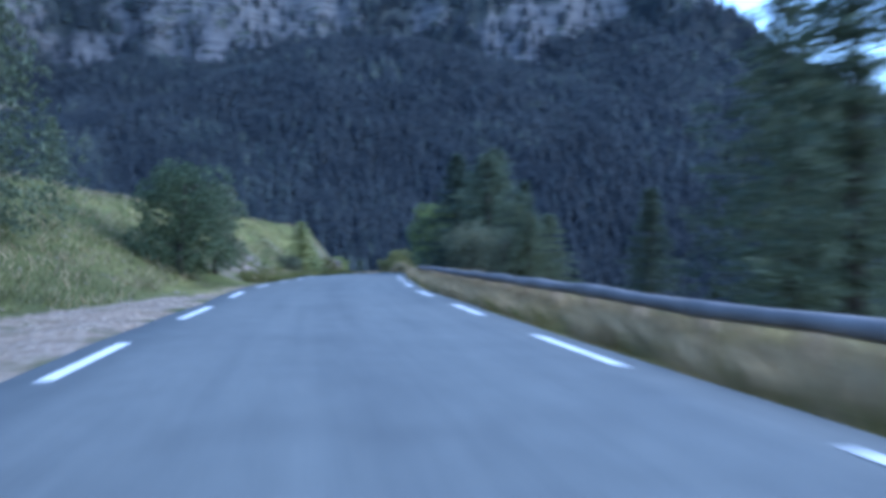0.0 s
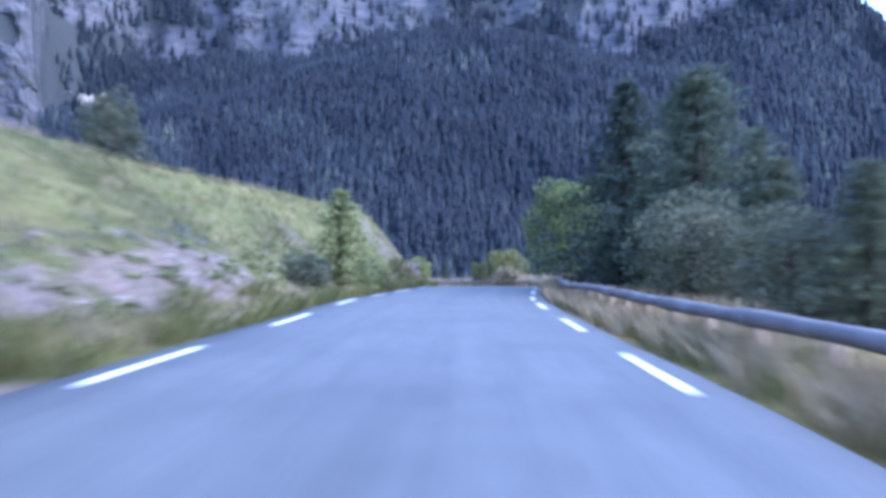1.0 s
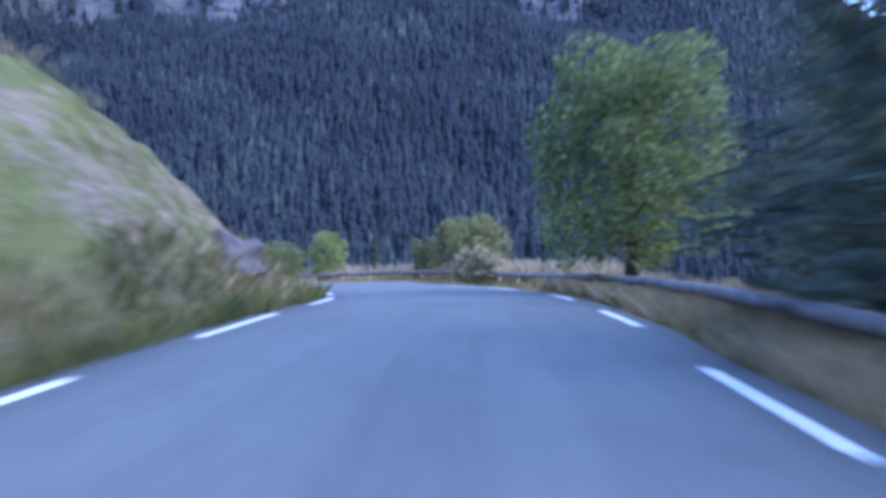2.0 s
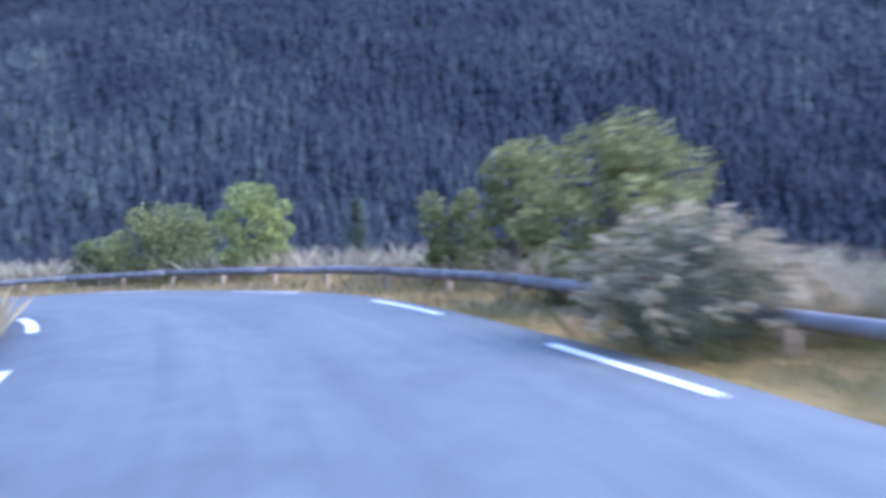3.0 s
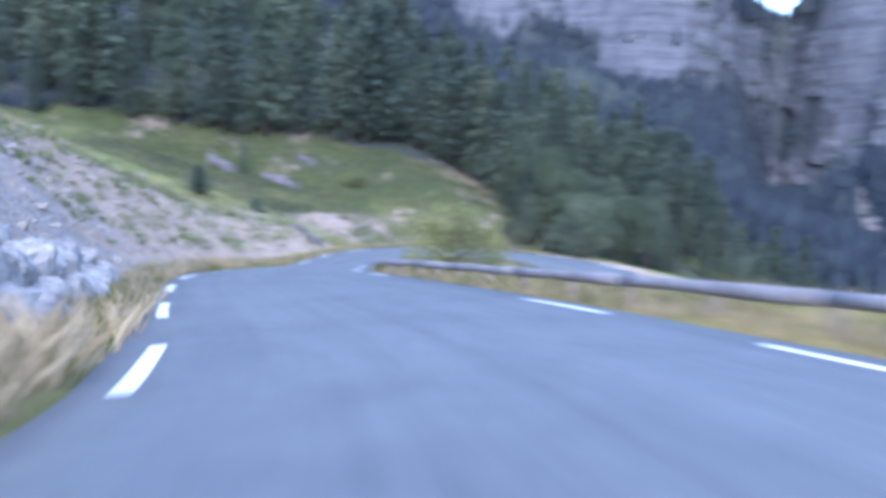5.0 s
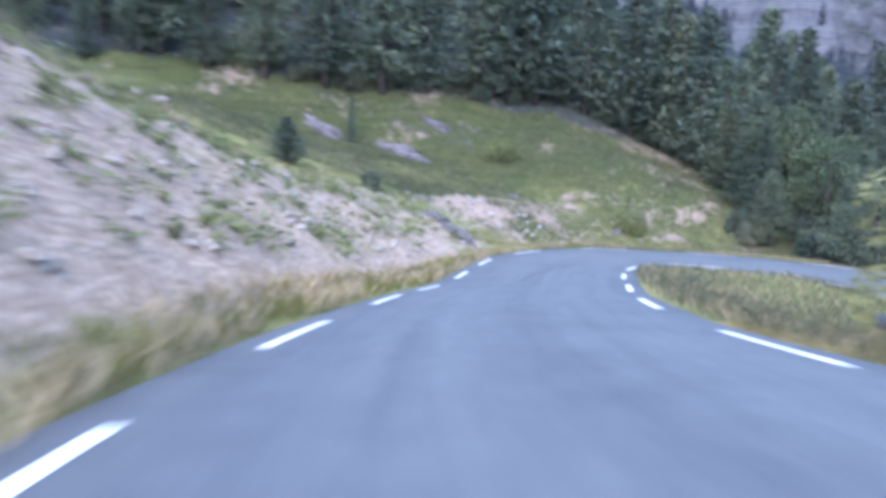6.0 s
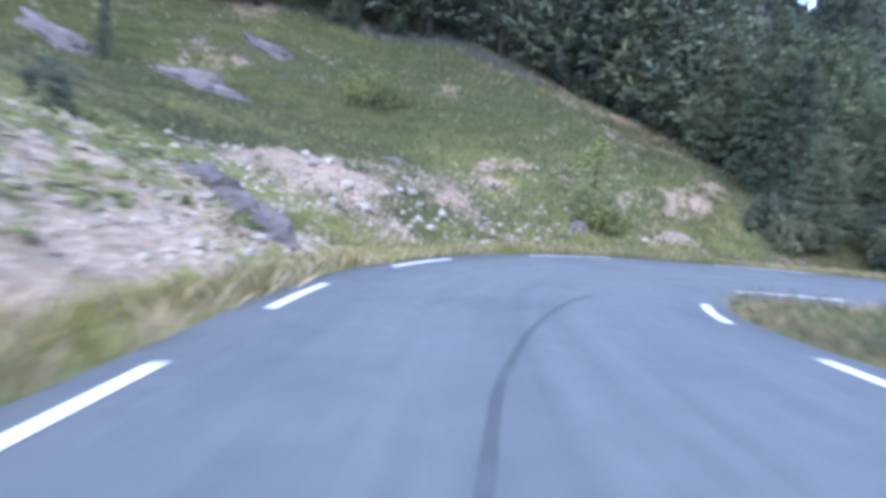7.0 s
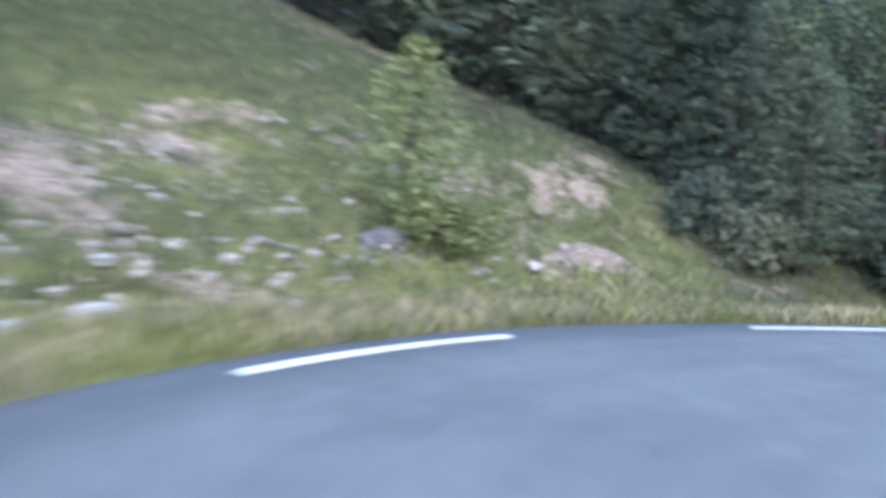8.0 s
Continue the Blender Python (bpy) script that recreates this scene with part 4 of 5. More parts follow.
plant("spruce_tree", SPRUCE[1], -20.3, 125.9, "slim spruce tree on the valley slope", "spruce tree", "valley spruces", 1.5, 10, 0.3, 0.75)
plant("spruce_tree", SPRUCE[2], -17.0, 126.3, "slim spruce tree on the valley slope", "spruce tree", "valley spruces", 1.15, 60, 0.3, 0.75)

# round the hairpin
plant("broadleaf_tree", broadleaf(219, 5.8, 5.6, GREYLEAF, 22, 4600, 0.11, low=0.1), -103.2, 112.6, "sparse grey-olive leafy tree beside the lower road", "tree", "hairpin bushes")
plant("bush", broadleaf(225, 0.6, 1.0, OLIVE, 8, 700, 0.06), -89.3, 99.8, "small dark shrub on the island inside the hairpin", "bush", "hairpin bushes")
plant("young_pine_tree", YOUNG[1], -97.6, 80.6, "small dark pine on the crest of the scree bank", "pine tree", "meadow pines", 0.66, 0, 0.05, 1.9)
plant("bush", broadleaf(220, 1.2, 1.3, NEEDLES, 9, 900, 0.07), -98.5, 85.0, "small dark shrub on the meadow", "bush", "meadow shrubs")
plant("young_spruce_tree", YOUNG[1], -112.8, 80.4, "slim dark young spruce on the meadow", "spruce tree", "meadow pines", 0.95, 0, 0.05, 0.5)
plant("bush", broadleaf(221, 1.5, 3.0, LEAVES, 10, 1300, 0.09), -115.2, 91.1, "low green shrub on the meadow", "bush", "meadow shrubs")
plant("young_larch_tree", conifer(142, 3.6, 3.1, FRESH, 18, 7, 9, 0.30, 0.03, -0.02, 0.7, rep=4, fine=0.75), -108.9, 99.6, "young light green larch at the meadow's foot", "larch tree", "meadow pines", 0.85, 40, 0.05, 1.15)
plant("bush", broadleaf(222, 0.9, 1.9, LEAVES, 10, 1300, 0.08), -108.2, 100.0, "low green shrub at the meadow's foot", "bush", "meadow shrubs")

# woods on the hillside behind the hairpin, single trees
TALL = [conifer(150 + k, 8.0, 3.6, PINE, 18, 6, 7, 0.27, 0.34, 0.1, 0.6, rep=14, fine=0.4) for k in range(3)]
wood_rng = np.random.default_rng(31)
spots = []
while len(spots) < 160:
    x, y = -110 - 62 * wood_rng.random(), 12 + 130 * wood_rng.random()
    bare = x > -124.5 + 0.4 * max(0, 87 - y) and y < 107
    if bare or any((x - a) ** 2 + (y - b) ** 2 < 9 for a, b in spots):
        continue
    spots.append((x, y))
INNER = len(spots)
# the wood's edge over the meadow, and the trees close beside the lower road
EDGE_LINE = ((-110, 55), (-112.5, 62), (-115.5, 70), (-119, 79), (-122.5, 87), (-124, 92), (-125, 96.5), (-124.5, 100.5), (-121.5, 104), (-117.5, 106), (-114, 107), (-111, 108), (-109.5, 110.5))
for (xa, ya), (xb, yb) in zip(EDGE_LINE[:-1], EDGE_LINE[1:]):
    for q in (0.1, 0.6):
        spots.append((xa + (xb - xa) * q - 0.6 - 1.6 * wood_rng.random(), ya + (yb - ya) * q + 0.4 + 1.2 * wood_rng.random()))
for k in range(60):
    x, y = -104.5 - 7 * wood_rng.random(), 107.5 + 14 * wood_rng.random()
    if np.hypot(ROAD[:, 0] - x, ROAD[:, 1] - y).min() > 8.5 and all((x - a) ** 2 + (y - b) ** 2 > 5 for a, b in spots):
        spots.append((x, y))
for k in range(75):
    x, y = -107.5 - 22 * wood_rng.random(), 104 + 26 * wood_rng.random()
    if y > 107.5 and np.hypot(ROAD[:, 0] - x, ROAD[:, 1] - y).min() > 8 and all((x - a) ** 2 + (y - b) ** 2 > 5 for a, b in spots):
        spots.append((x, y))
for k in range(70):
    x = -117 - 75 * wood_rng.random()
    y = 109 + (0.55 * (-x - 100)) * wood_rng.random()
    if all((x - a) ** 2 + (y - b) ** 2 > 12 for a, b in spots):
        spots.append((x, y))
for k, (x, y) in enumerate(spots):
    close = k >= INNER and x > -118
    pick = (TALL[k % 3] if y > 100 and k % 3 == 0 else (SPRUCE + PINES)[k % 7]) if close else WOODS[k % 5]
    name = "spruce_tree" if pick in SPRUCE or not close and k % 5 % 2 == 0 else "pine_tree"
    plant(name, pick, x, y, "dark " + name.replace("_", " ") + " in the hillside wood", name.replace("_", " "), "hillside wood",
          (0.75 + 0.95 * wood_rng.random()) * (0.62 if y > 107 and x > -114 else 1.0 if close or y > 107 else 1.2), 360 * wood_rng.random(), 0.3, 0.95 + 0.35 * wood_rng.random())

for x, y, h, w, seed in ((-111.8, 112.6, 6.6, 5.0, 226), (-115.6, 111.2, 7.4, 5.4, 227), (-108.8, 117.0, 6.0, 4.6, 228)):
    plant("broadleaf_tree", broadleaf(seed, h, w, DEEP, 24, 4200, 0.13, low=0.15), x, y, "deep green leafy tree at the edge of the wood", "tree", "wood edge trees")

UNDER = [broadleaf(230 + k, 1.5, 2.2, mat, 10, 900, 0.10) for k, mat in enumerate((NEEDLES, OLIVE, NEEDLES))]
for k in range(34):
    q = wood_rng.random() * (len(EDGE_LINE) - 2.01) + 2 if k < 20 else len(EDGE_LINE) - 1.2
    i = int(q)
    x = EDGE_LINE[i][0] + (EDGE_LINE[min(i + 1, len(EDGE_LINE) - 1)][0] - EDGE_LINE[i][0]) * (q - i) - 0.5 - (1.5 if k < 20 else -3) * wood_rng.random()
    y = EDGE_LINE[i][1] + (EDGE_LINE[min(i + 1, len(EDGE_LINE) - 1)][1] - EDGE_LINE[i][1]) * (q - i) + 0.6 + (1.5 if k < 20 else 10) * wood_rng.random()
    if np.hypot(ROAD[:, 0] - x, ROAD[:, 1] - y).min() > 7.2:
        plant("bush", UNDER[k % 3], x, y, "dark green shrub at the edge of the wood", "bush", "wood edge shrubs", 0.6 + 0.7 * wood_rng.random(), 360 * wood_rng.random())

for k in range(40):
    x, y = -106.3 - 7.5 * wood_rng.random(), 107 + 8 * wood_rng.random()
    if np.hypot(ROAD[:, 0] - x, ROAD[:, 1] - y).min() > 8.2:
        plant("bush", UNDER[k % 3], x, y, "dark green shrub under the trees of the wood", "bush", "wood edge shrubs", 0.45 + 0.6 * wood_rng.random(), 360 * wood_rng.random())


# ---- far woods: one mesh of many small conifers ----
def far_trees(n_try, seed):
    rng = np.random.default_rng(seed)
    th = np.radians(rng.uniform(-62, 104, n_try))
    r = np.sqrt(rng.uniform(62**2, 415**2, n_try))
    x, y, _ = spread_out(-25 - np.sin(th) * r, 95 + np.cos(th) * r, 0 * r)
    z, scree, rock, soil_shade, _ = land(x, y)
    near_west = (x > -172) & (x < np.where(y < 95, -40, -103)) & (y > 12) & (y < 142)
    _, d, _ = nearest(x, y, 0, len(ROAD))
    out = 1 + 45 / np.hypot(x + 25, y - 95)
    cliff = far_land(-25 + (x + 25) * out, 95 + (y - 95) * out)[1]
    north = np.degrees(np.arctan2(-25 - x, y - 95)) < 37
    ok = (rng.random(len(x)) > rock * np.where(north, 0.86, 0.97)) & (scree < 0.25) & ((cliff < 0.5) | north | (x < -25 - 2.05 * (y - 95)) | (rng.random(len(x)) < 0.12)) & ~near_west & (d > 34)
    return x[ok], y[ok], z[ok], rng


fx, fy, fz_, frng = far_trees(100000, 41)
TIERS, RIM = 3, 5
n = len(fx)
tall_ = np.interp(np.hypot(fx + 25, fy - 95), [100, 400], [1.0, 1.5]) * frng.uniform(5.0, 12.0, n) * (0.85 + 0.3 * grain(fx, fy, 60, 71, 2))
wid = tall_ * frng.uniform(0.15, 0.26, n)
t = np.arange(TIERS) / TIERS
a = np.arange(RIM) * 2 * np.pi / RIM
ang = a[None, None] + frng.uniform(0, 6.28, (n, TIERS, 1))
reach = (wid[:, None] * (1.02 - t[None]) ** 0.8)[..., None] * frng.uniform(0.7, 1.15, (n, TIERS, RIM))
rim_z = (tall_[:, None] * (0.06 + 0.86 * t[None]))[..., None] - 0.25 * reach
apex_z = tall_[:, None] * np.minimum(1, 0.06 + 0.86 * (t[None] + 1.6 / TIERS))
base = np.stack([fx, fy, fz_ - 0.3], 1)[:, None, None]
rim = base + np.stack([np.cos(ang) * reach, np.sin(ang) * reach, rim_z], -1)
apex = base + np.stack([0 * apex_z, 0 * apex_z, apex_z], -1)[:, :, None]
fv = np.concatenate([apex, rim], 2).reshape(-1, 3)
ring = np.stack([np.zeros(RIM, int), 1 + np.arange(RIM), 1 + (np.arange(RIM) + 1) % RIM], 1)
ff = (np.arange(n * TIERS)[:, None, None] * (RIM + 1) + ring[None]).reshape(-1, 3)
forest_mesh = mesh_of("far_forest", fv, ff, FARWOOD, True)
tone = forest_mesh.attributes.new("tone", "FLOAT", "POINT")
# nearer trees get a greener tone, farther ones keep the painted haze blue
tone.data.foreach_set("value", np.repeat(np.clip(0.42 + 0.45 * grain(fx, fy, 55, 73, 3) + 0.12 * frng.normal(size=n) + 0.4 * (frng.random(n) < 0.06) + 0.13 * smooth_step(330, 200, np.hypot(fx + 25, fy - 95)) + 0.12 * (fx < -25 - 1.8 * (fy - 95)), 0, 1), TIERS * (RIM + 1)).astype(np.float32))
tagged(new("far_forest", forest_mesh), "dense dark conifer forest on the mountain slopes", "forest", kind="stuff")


# ---- grass ----
def blades(name, x, y, tall, wide, mat, label, seed, lean=0.35, lift=0.0, bare=2.0):
    rng = np.random.default_rng(seed)
    got = land(x, y)
    free = got[1] < bare
    x, y, z = x[free], y[free], got[0][free] + lift - 0.03
    n = len(x)
    a = rng.uniform(0, 2 * np.pi, n)
    h = tall * (0.5 + 0.8 * rng.random(n))
    bend = lean * h[:, None] * rng.normal(0, 1, (n, 2))
    side = np.stack([np.cos(a), np.sin(a)], 1) * (wide * 0.6 * (0.6 + 0.8 * rng.random(n)))[:, None]
    p = np.stack([x, y], 1)
    v = np.empty((n, 4, 3))
    v[:, 0, :2], v[:, 0, 2] = p - side, z
    v[:, 1, :2], v[:, 1, 2] = p + side, z
    v[:, 2, :2], v[:, 2, 2] = p + bend * 0.45 + side * 0.7, z + h * 0.6
    v[:, 3, :2], v[:, 3, 2] = p + bend, z + h
    return tagged(new(name, mesh_of(name, v.reshape(-1, 3), np.arange(4 * n).reshape(-1, 4), mat)), label, "grass", kind="stuff")


def along(n, s0, s1, d0, d1, seed):
    """Random places beside the road, from station s0 to s1, d0 to d1 from its middle (minus: left)."""
    rng = np.random.default_rng(seed)
    s, d = rng.uniform(s0, s1, n), rng.uniform(min(d0, d1), max(d0, d1), n)
    clump = grain(s, d * 3, 1.1, seed, 3) > -0.25 + 0.3 * rng.random(n)
    s, d = s[clump], d[clump]
    p = np.stack([np.interp(s, STATION, ROAD[:, k]) + np.interp(s, STATION, RIGHT[:, k]) * d for k in (0, 1)])
    return p[0], p[1]


SA, SB = station(3.6, -10), station(-95, 95.2)
blades("verge_grass", *along(56000, SA, station(-10, 77), 3.25, 5.3, 1), 0.42, 0.012, STRAW, "tall dry straw-coloured grass under the guard rail", 1)
blades("verge_grass", *along(22000, station(-10, 77), station(-67, 93.4), 3.7, 5.6, 13), 0.2, 0.012, STRAW, "short dry straw-coloured grass under the guard rail", 13)
blades("verge_grass", *along(20000, SA, station(-10, 77), 3.2, 5.6, 29), 0.3, 0.013, BLADES, "olive green grass under the guard rail", 29)
blades("verge_grass", *along(9000, SA, station(-67, 93.4), 3.5, 6.5, 2), 0.34, 0.014, BLADES, "green grass under the guard rail", 2)
blades("verge_grass", *along(18000, station(-5.8, 33), station(-10, 77), -3.0, -4.6, 3), 0.36, 0.013, BLADES, "green and yellow grass on the inner verge", 3)
blades("verge_grass", *along(18000, station(-10, 77), SB, -3.35, -4.3, 14), 0.28, 0.012, BLADES, "green and yellow grass on the inner verge", 14)
blades("verge_grass", *along(26000, station(-5.8, 33), SB, -3.25, -4.4, 4), 0.34, 0.010, STRAW, "dry grass on the inner verge", 4)
blades("crest_grass", *along(26000, station(-58, 95), station(-95, 95.2), -8.5, -20, 23), 0.22, 0.016, HILLGRASS, "pale green grass on the crest of the bank", 23, bare=0.45)
blades("crest_grass", *along(20000, station(-58, 95), station(-95, 95.2), -8.5, -18, 24), 0.26, 0.014, STRAW, "dry yellow grass on the crest of the bank", 24, bare=0.45)
HAIR0, HAIR1 = SB, station(-96, 109)
blades("hairpin_grass", *along(26000, HAIR0, HAIR1, -3.3, -6.5, 21), 0.17, 0.008, BLADES, "fresh green grass on the verge outside the hairpin", 21, bare=0.6)
blades("hairpin_grass", *along(16000, HAIR0, HAIR1, -3.3, -5.6, 22), 0.22, 0.007, STRAW, "dry yellow grass on the verge outside the hairpin", 22, bare=0.6)
blades("hairpin_grass", *along(26000, HAIR0, HAIR1, -3.3, -6.6, 28), 0.2, 0.009, YELLOW, "bright yellow-green weeds on the verge outside the hairpin", 28, bare=0.6)
blades("slope_grass", *along(34000, station(-7, 45), station(-35, 100.4), 5.6, 14, 5), 0.5, 0.016, STRAW, "tall dry grass on the slope behind the rail", 5)
blades("slope_grass", *along(16000, station(-35, 100.4), station(-62, 94), 5.0, 14, 25), 0.24, 0.014, STRAW, "short dry grass on the slope behind the rail", 25)
blades("slope_grass", *along(9000, station(-35, 100.4), station(-66, 93.6), 5.0, 12, 26), 0.26, 0.014, MEADOW, "olive grass on the slope behind the rail", 26)
blades("slope_grass", *along(9000, station(-8, 80), station(-36, 100.4), 5.8, 9, 6), 0.75, 0.02, PLUME, "tall pale feathery grass behind the rail", 6)
blades("hill_grass", *along(70000, station(3, -8), station(-10, 77), -5.0, -24, 7), 0.22, 0.02, HILLGRASS, "short meadow grass on the hill", 7, bare=0.45)
blades("hill_grass", *along(52000, station(3, -8), station(-10, 77), -5.0, -24, 8), 0.28, 0.014, STRAW, "dry meadow grass on the hill", 8, bare=0.45)
mrng = np.random.default_rng(51)
mx_, my_ = mrng.uniform(-132, -102, 115000), mrng.uniform(68, 113, 115000)
sel = nearest(mx_, my_, 0, len(ROAD))[1] > 4.6
blades("meadow_grass", mx_[sel], my_[sel], 0.2, 0.02, MEADOW, "short dark green grass on the steep meadow", 9, bare=0.72)
blades("meadow_grass", mx_[sel][:7000] + 0.11, my_[sel][:7000], 0.24, 0.016, STRAW, "dry grass in the steep meadow", 19)
ix, iy = mrng.uniform(-97, -66, 60000), mrng.uniform(96, 112, 60000)
sel = nearest(ix, iy, 0, len(ROAD))[1] > 3.5
ix, iy = ix[sel], iy[sel]
blades("island_grass", ix[::4], iy[::4], 0.28, 0.010, STRAW, "dry yellow grass on the island inside the hairpin", 10)
blades("island_grass", ix[1::2], iy[1::2], 0.32, 0.010, MEADOW, "rough olive grass on the island inside the hairpin", 20)
blades("nose_grass", *along(12000, station(-12, 83), station(-44, 99.4), -3.25, -6.5, 15), 0.55, 0.011, STRAW, "tall dry grass inside the bend", 15)
blades("nose_grass", *along(9000, station(-10, 76), station(-42, 99.6), -3.5, -9, 11), 0.42, 0.015, BLADES, "rough grass inside the bend", 11)
prng = np.random.default_rng(77)
PLUMES = ((-8.3, 89.2, 0.3), (-7.7, 88.6, 0.35), (-7.6, 89.6, 0.4), (-7.3, 87.4, 0.35), (-9.6, 91.6, 0.4))
px_ = np.concatenate([cx + prng.normal(0, sx, 230) for cx, cy, sx in PLUMES])
py_ = np.concatenate([cy + prng.normal(0, sx * 1.3, 230) for cx, cy, sx in PLUMES])
blades("plume_grass", px_, py_, 0.72, 0.007, PLUME, "tufts of tall pale grass plumes leaning over the rail", 12, 0.42)
blades("plume_grass", np.tile(px_, 2) + 0.1, np.tile(py_, 2) + prng.normal(0, 0.35, 2 * len(py_)), 0.5, 0.009, BLADES, "green stalks among the pale grass plumes", 27, 0.4)


# ---- stones ----
def boulder(seed, size, mat, rough=0.25, square=1.0, detail=3, split=0.15):
    """An angular weathered stone."""
    bm = bmesh.new()
    bmesh.ops.create_icosphere(bm, subdivisions=detail, radius=1.0)
    off = Vector((seed * 7.3, seed * 3.1, seed * 1.7))
    for v in bm.verts:
        d = v.co.normalized()
        d = Vector([math.copysign(abs(c) ** square, c) for c in d])
        k = 1 + rough * noise.noise(d * 1.3 + off) * 2 + rough * 0.4 * noise.noise(d * 4 + off)
        cell = noise.cell_vector(d * 1.2 + off)
        v.co = Vector((d.x * size[0], d.y * size[1], d.z * size[2])) * (k * (0.9 + split * cell.x))
        v.co.z = max(v.co.z, -0.5 * size[2])
    me = bpy.data.meshes.new("boulder")
    bm.to_mesh(me)
    bm.free()
    me.materials.append(mat)
    return me


BOULDERS = [boulder(k + 1, (0.56, 0.45, 0.40), WORN, 0.13, 0.62, 3, 0.05) for k in range(6)]
srng = np.random.default_rng(61)
for d, up, gap, k0, k1, end in ((4.75, 0.05, 1.05, 0.8, 1.35, (-58, 95)), (5.35, 0.6, 1.0, 0.8, 1.3, (-56, 95.6)), (5.85, 1.0, 1.3, 0.7, 1.15, (-51, 97.2))):
    for s in np.arange(station(-37.5, 100.5), station(*end), gap):
        q = s + srng.normal(0, 0.15)
        p = place_on(-(d + srng.normal(0, 0.12)), q)
        z = float(np.interp(q, STATION, ROAD[:, 2])) + up * min(1, (s - station(-36, 100.5)) / 6)
        ob = tagged(new("boulder", BOULDERS[srng.integers(6)]), "weathered pale limestone boulder at the foot of the bank", "boulder", "boulders along the bank")
        ob.matrix_world = pose(p[0], p[1], z, srng.uniform(-20, 20), srng.uniform(-20, 20), srng.uniform(0, 360)) @ Matrix.Diagonal((*srng.uniform(k0, k1, 3), 1))

for x, y, k, seed in ((-362, 552, 0.7, 51), (-352, 556, 0.5, 52), (-370, 541, 0.45, 53)):
    ob = tagged(new("rock_outcrop", boulder(seed, (13 * k, 9 * k, 17 * k), STONE, 0.35, 0.7)), "bare pale rock outcrop high on the wooded mountain", "rock", "mountain outcrops")
    ob.matrix_world = pose(x, y, float(height(x, y)[0]) + 2, 10, 0, 37 * seed)

SLAB = boulder(21, (2.2, 0.9, 0.55), SLATE, rough=0.3)


def on_slope(x, y, along_, k, sink):
    """A pose on the ground, tilted with it, its long side along the given way."""
    h = height([x, x + 0.8, x], [y, y, y + 0.8])
    up = Vector((-(h[1] - h[0]) / 0.8, -(h[2] - h[0]) / 0.8, 1)).normalized()
    a = Vector((*along_, 0))
    a = (a - up * a.dot(up)).normalized()
    turned = Matrix((a, up.cross(a), up)).transposed().to_4x4()
    return Matrix.Translation((x, y, float(h[0]) - sink)) @ turned @ Matrix.Diagonal((k, k, k, 1))


for x, y, way, k in ((-114.2, 83.8, (0.45, 1), 1.1), (-113.6, 78.5, (0.4, 1), 1.0), (-110.2, 92.2, (0.3, 1), 0.4), (-118.5, 86, (0.3, 1), 0.7)):
    ob = tagged(new("rock_slab", SLAB), "long flat grey rock lying in the meadow", "rock", "meadow rocks")
    ob.matrix_world = on_slope(x, y, way, k, 0.12)
for x, y, k, seed in ((-98.4, 88.4, 0.42, 41), (-97.6, 89.2, 0.42, 42), (-97.0, 90.1, 0.4, 43)):
    ob = tagged(new("rock", boulder(seed, (1.9, 1.2, 1.1), SLATE, rough=0.35)), "angular blue-grey rock sticking out of the bank", "rock", "bank rocks")
    ob.matrix_world = on_slope(x, y, (0.7, 1), k, 0.05)
for x, y, k, seed in ((-108.0, 98.9, 0.4, 25), (-13.5, 70.2, 1.15, 24)):
    ob = tagged(new("rock", boulder(seed, (0.8 * k, 0.6 * k, 0.6 * k), SLATE, rough=0.35)), "dark blue-grey rock sticking out of the bank", "rock", "bank rocks")
    ob.matrix_world = pose(x, y, float(height(x, y)[0]) - (0.32 if x > -50 else 0.02), 15, 10, seed * 40)

for k in range(30):
    x, y = -100.2 - 6.5 * srng.random(), 89.5 + 8.5 * srng.random()
    if np.hypot(ROAD[:, 0] - x, ROAD[:, 1] - y).min() < 4.9:
        continue
    ob = tagged(new("stone", BOULDERS[k % 5]), "pale limestone block lying at the meadow's foot", "stone", "meadow stones")
    ob.matrix_world = pose(x, y, float(height(x, y)[0]) + 0.05, 0, 0, 57 * k) @ Matrix.Diagonal((*(0.26 * srng.uniform(0.6, 1.5) * srng.uniform(0.8, 1.2, 3)), 1))

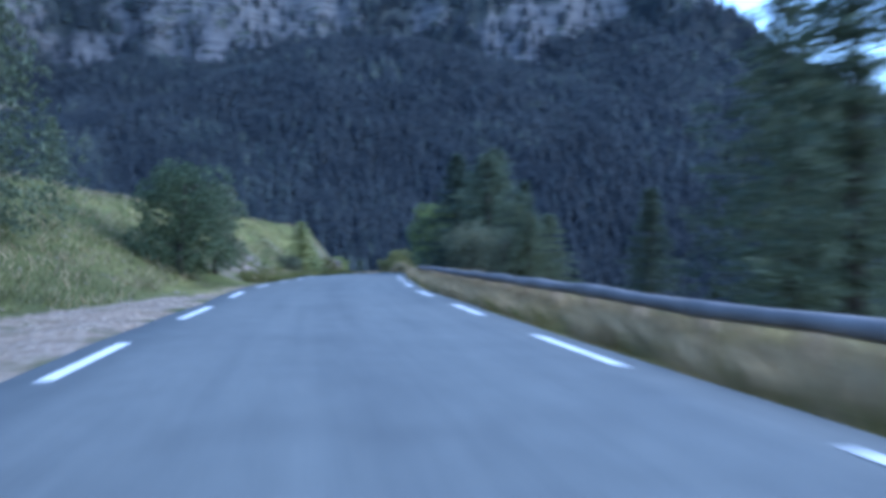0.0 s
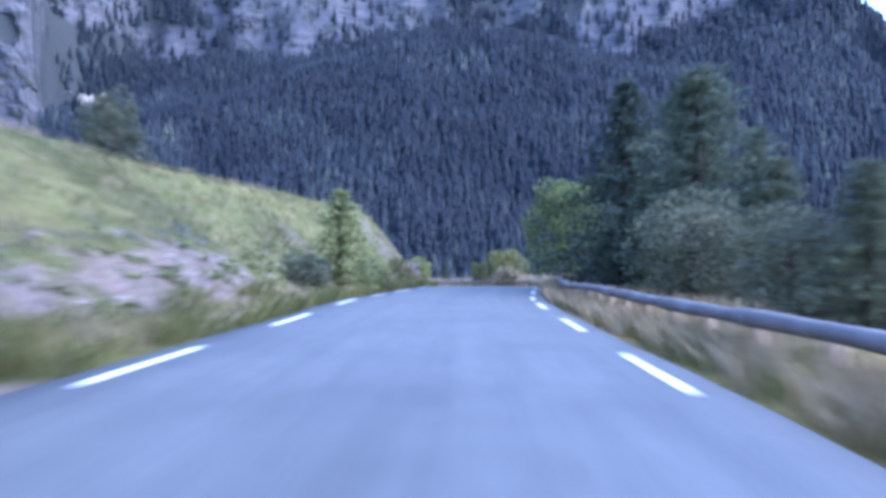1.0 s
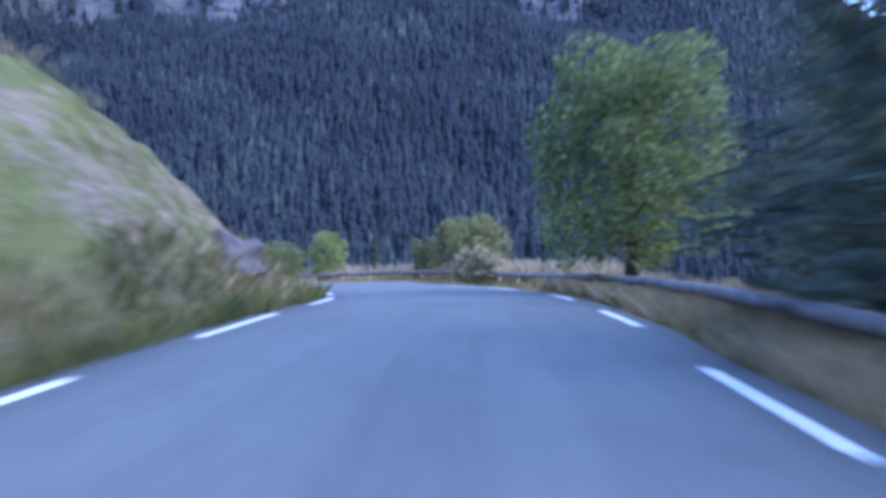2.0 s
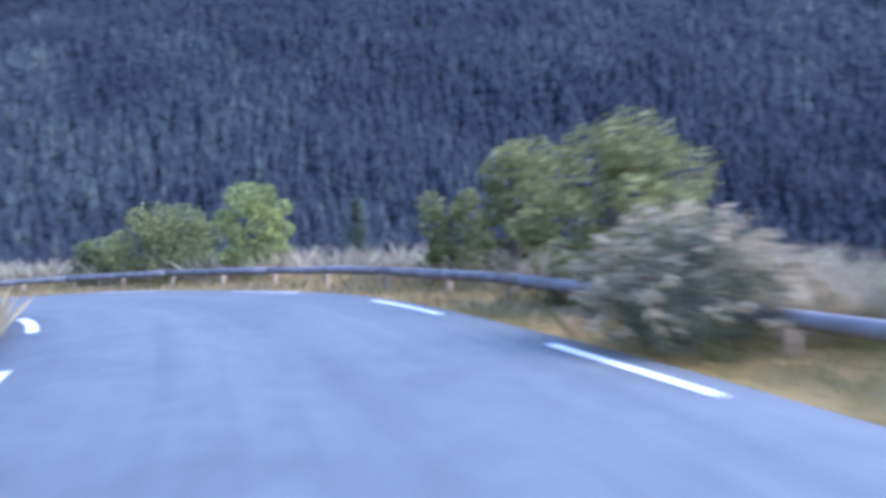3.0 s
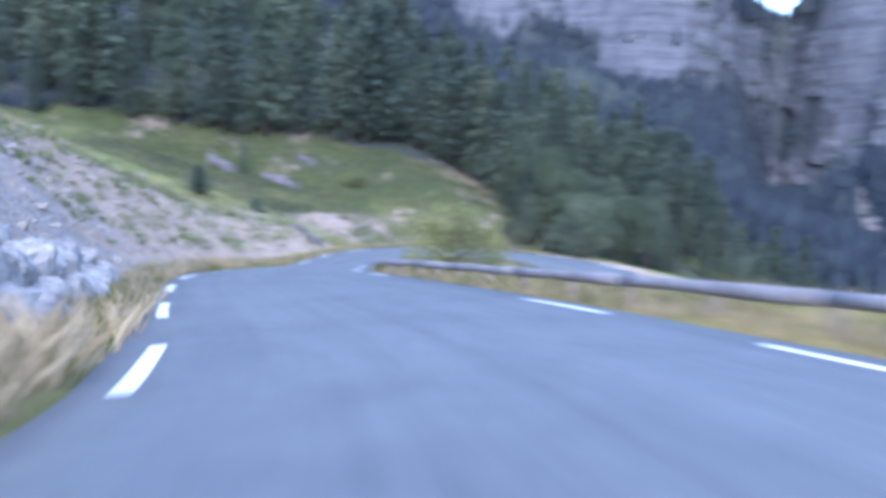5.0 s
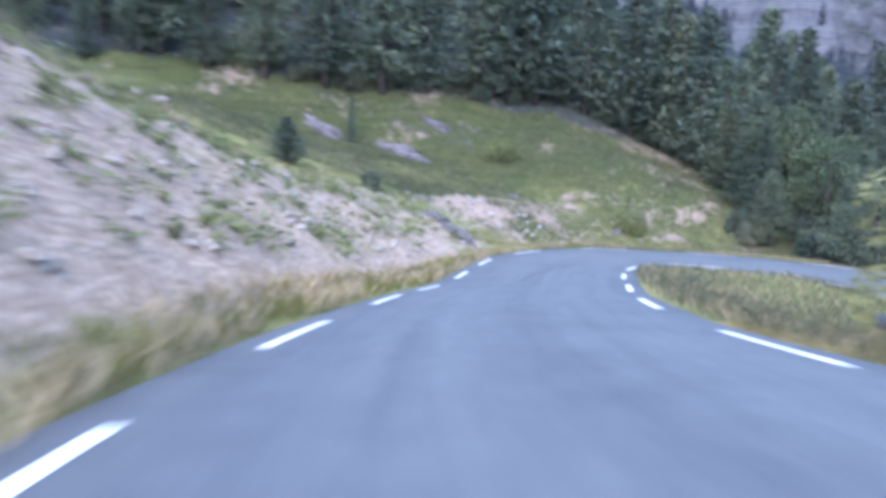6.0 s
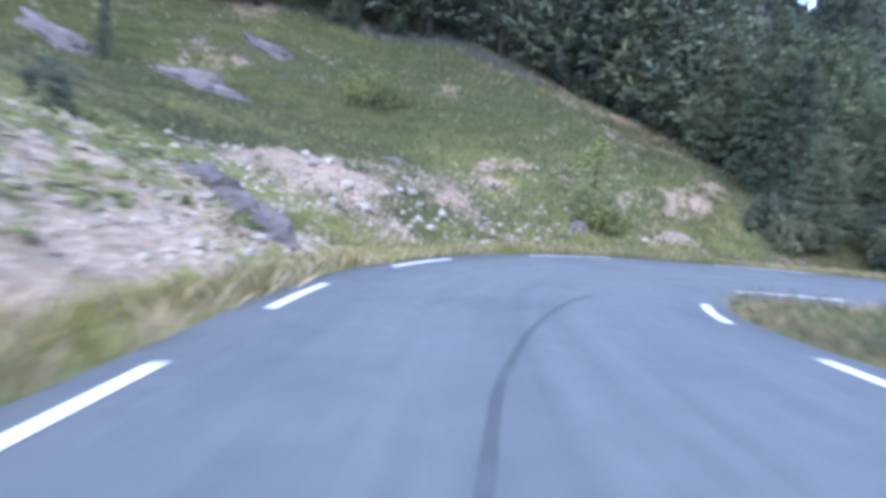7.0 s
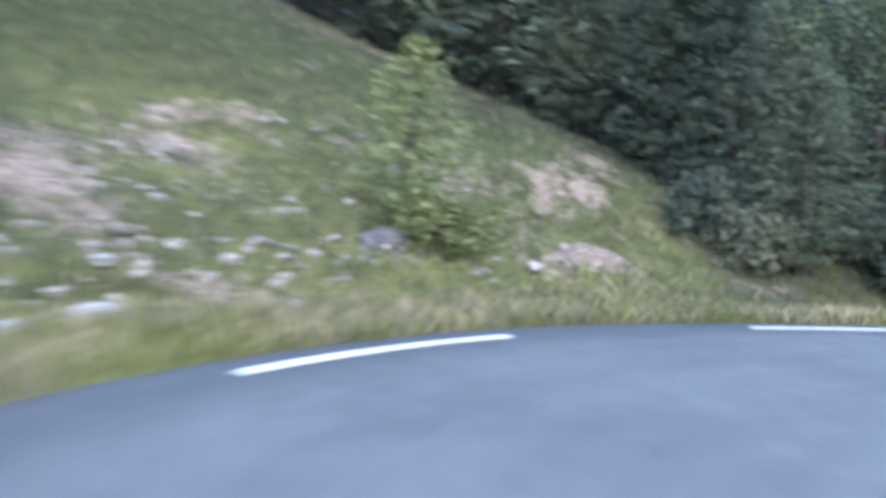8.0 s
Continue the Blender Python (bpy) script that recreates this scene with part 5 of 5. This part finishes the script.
# loose stones on the scree and at the meadow's foot, too many to count
pieces, single = [], 0
PEBBLES = [boulder(31 + k, (1, 0.85, 0.7), STONE, 0.22, 0.7, 2) for k in range(5)]
bm = bmesh.new()
bmesh.ops.create_icosphere(bm, subdivisions=1, radius=1.0)
unit_v = np.array([v.co[:] for v in bm.verts])
unit_f = np.array([[v.index for v in f.verts] for f in bm.faces])
bm.free()
for count, sa_, sb_, d0, d1, big in ((350, station(-6.3, 36), station(-8, 52), -4.4, -6.6, 0.09), (2400, station(-38, 100.3), station(-95, 95.2), -4.8, -11.5, 0.14),
                                     (900, station(-0.6, 8), station(-5.5, 31), -4.0, -9, 0.05), (3800, station(-90, 94.4), station(-101.2, 102.4), -4.7, -11.5, 0.11)):
    px_, py_ = along(count, sa_, sb_, d0, d1, count)
    pz_ = land(px_, py_)[0]
    for x, y, z in zip(px_, py_, pz_):
        k = big * (0.3 + 1.0 * srng.random() ** 3)
        if k > 0.105 and single < 270:
            single += 1
            ob = tagged(new("stone", PEBBLES[single % 5]), "loose pale limestone block on the scree bank", "stone", "loose stones")
            ob.matrix_world = pose(x, y, z, srng.uniform(-20, 20), srng.uniform(-20, 20), srng.uniform(0, 360)) @ Matrix.Diagonal((k * 1.2, k, k * 0.9, 1))
            continue
        pieces.append((unit_v * srng.uniform(0.6, 1.2, (len(unit_v), 1)) * (k * srng.uniform(0.7, 1.5), k, k * 0.7) + (x, y, z), unit_f))
tagged(new("scree_stones", mesh_of("scree_stones", *join(pieces), STONE)), "loose pale stones scattered over the scree banks", "stones", kind="stuff")

# green cushions of weeds on the bare banks
crng = np.random.default_rng(91)
tuft_v = []
for count, sa_, sb_, d0, d1 in ((620, station(-60, 94.5), station(-96, 95.6), -5.2, -12), (50, station(-6.3, 36), station(-8, 52), -4.6, -6.4)):
    tx, ty = along(count, sa_, sb_, d0, d1, count + 5)
    tz = land(tx, ty)[0]
    for x, y, z in zip(tx, ty, tz):
        k = crng.uniform(0.15, 0.6)
        tuft_v.append(np.array([x, y, z]) + crng.normal(0, 1, (40, 3)) * (k * 0.5, k * 0.5, k * 0.28) + (0, 0, k * 0.15))
tagged(new("bank_weeds", mesh_of("bank_weeds", *quads_of(np.concatenate(tuft_v), 0.07, crng), LEAVES)), "low green weeds growing in cushions on the scree", "weeds", kind="stuff")
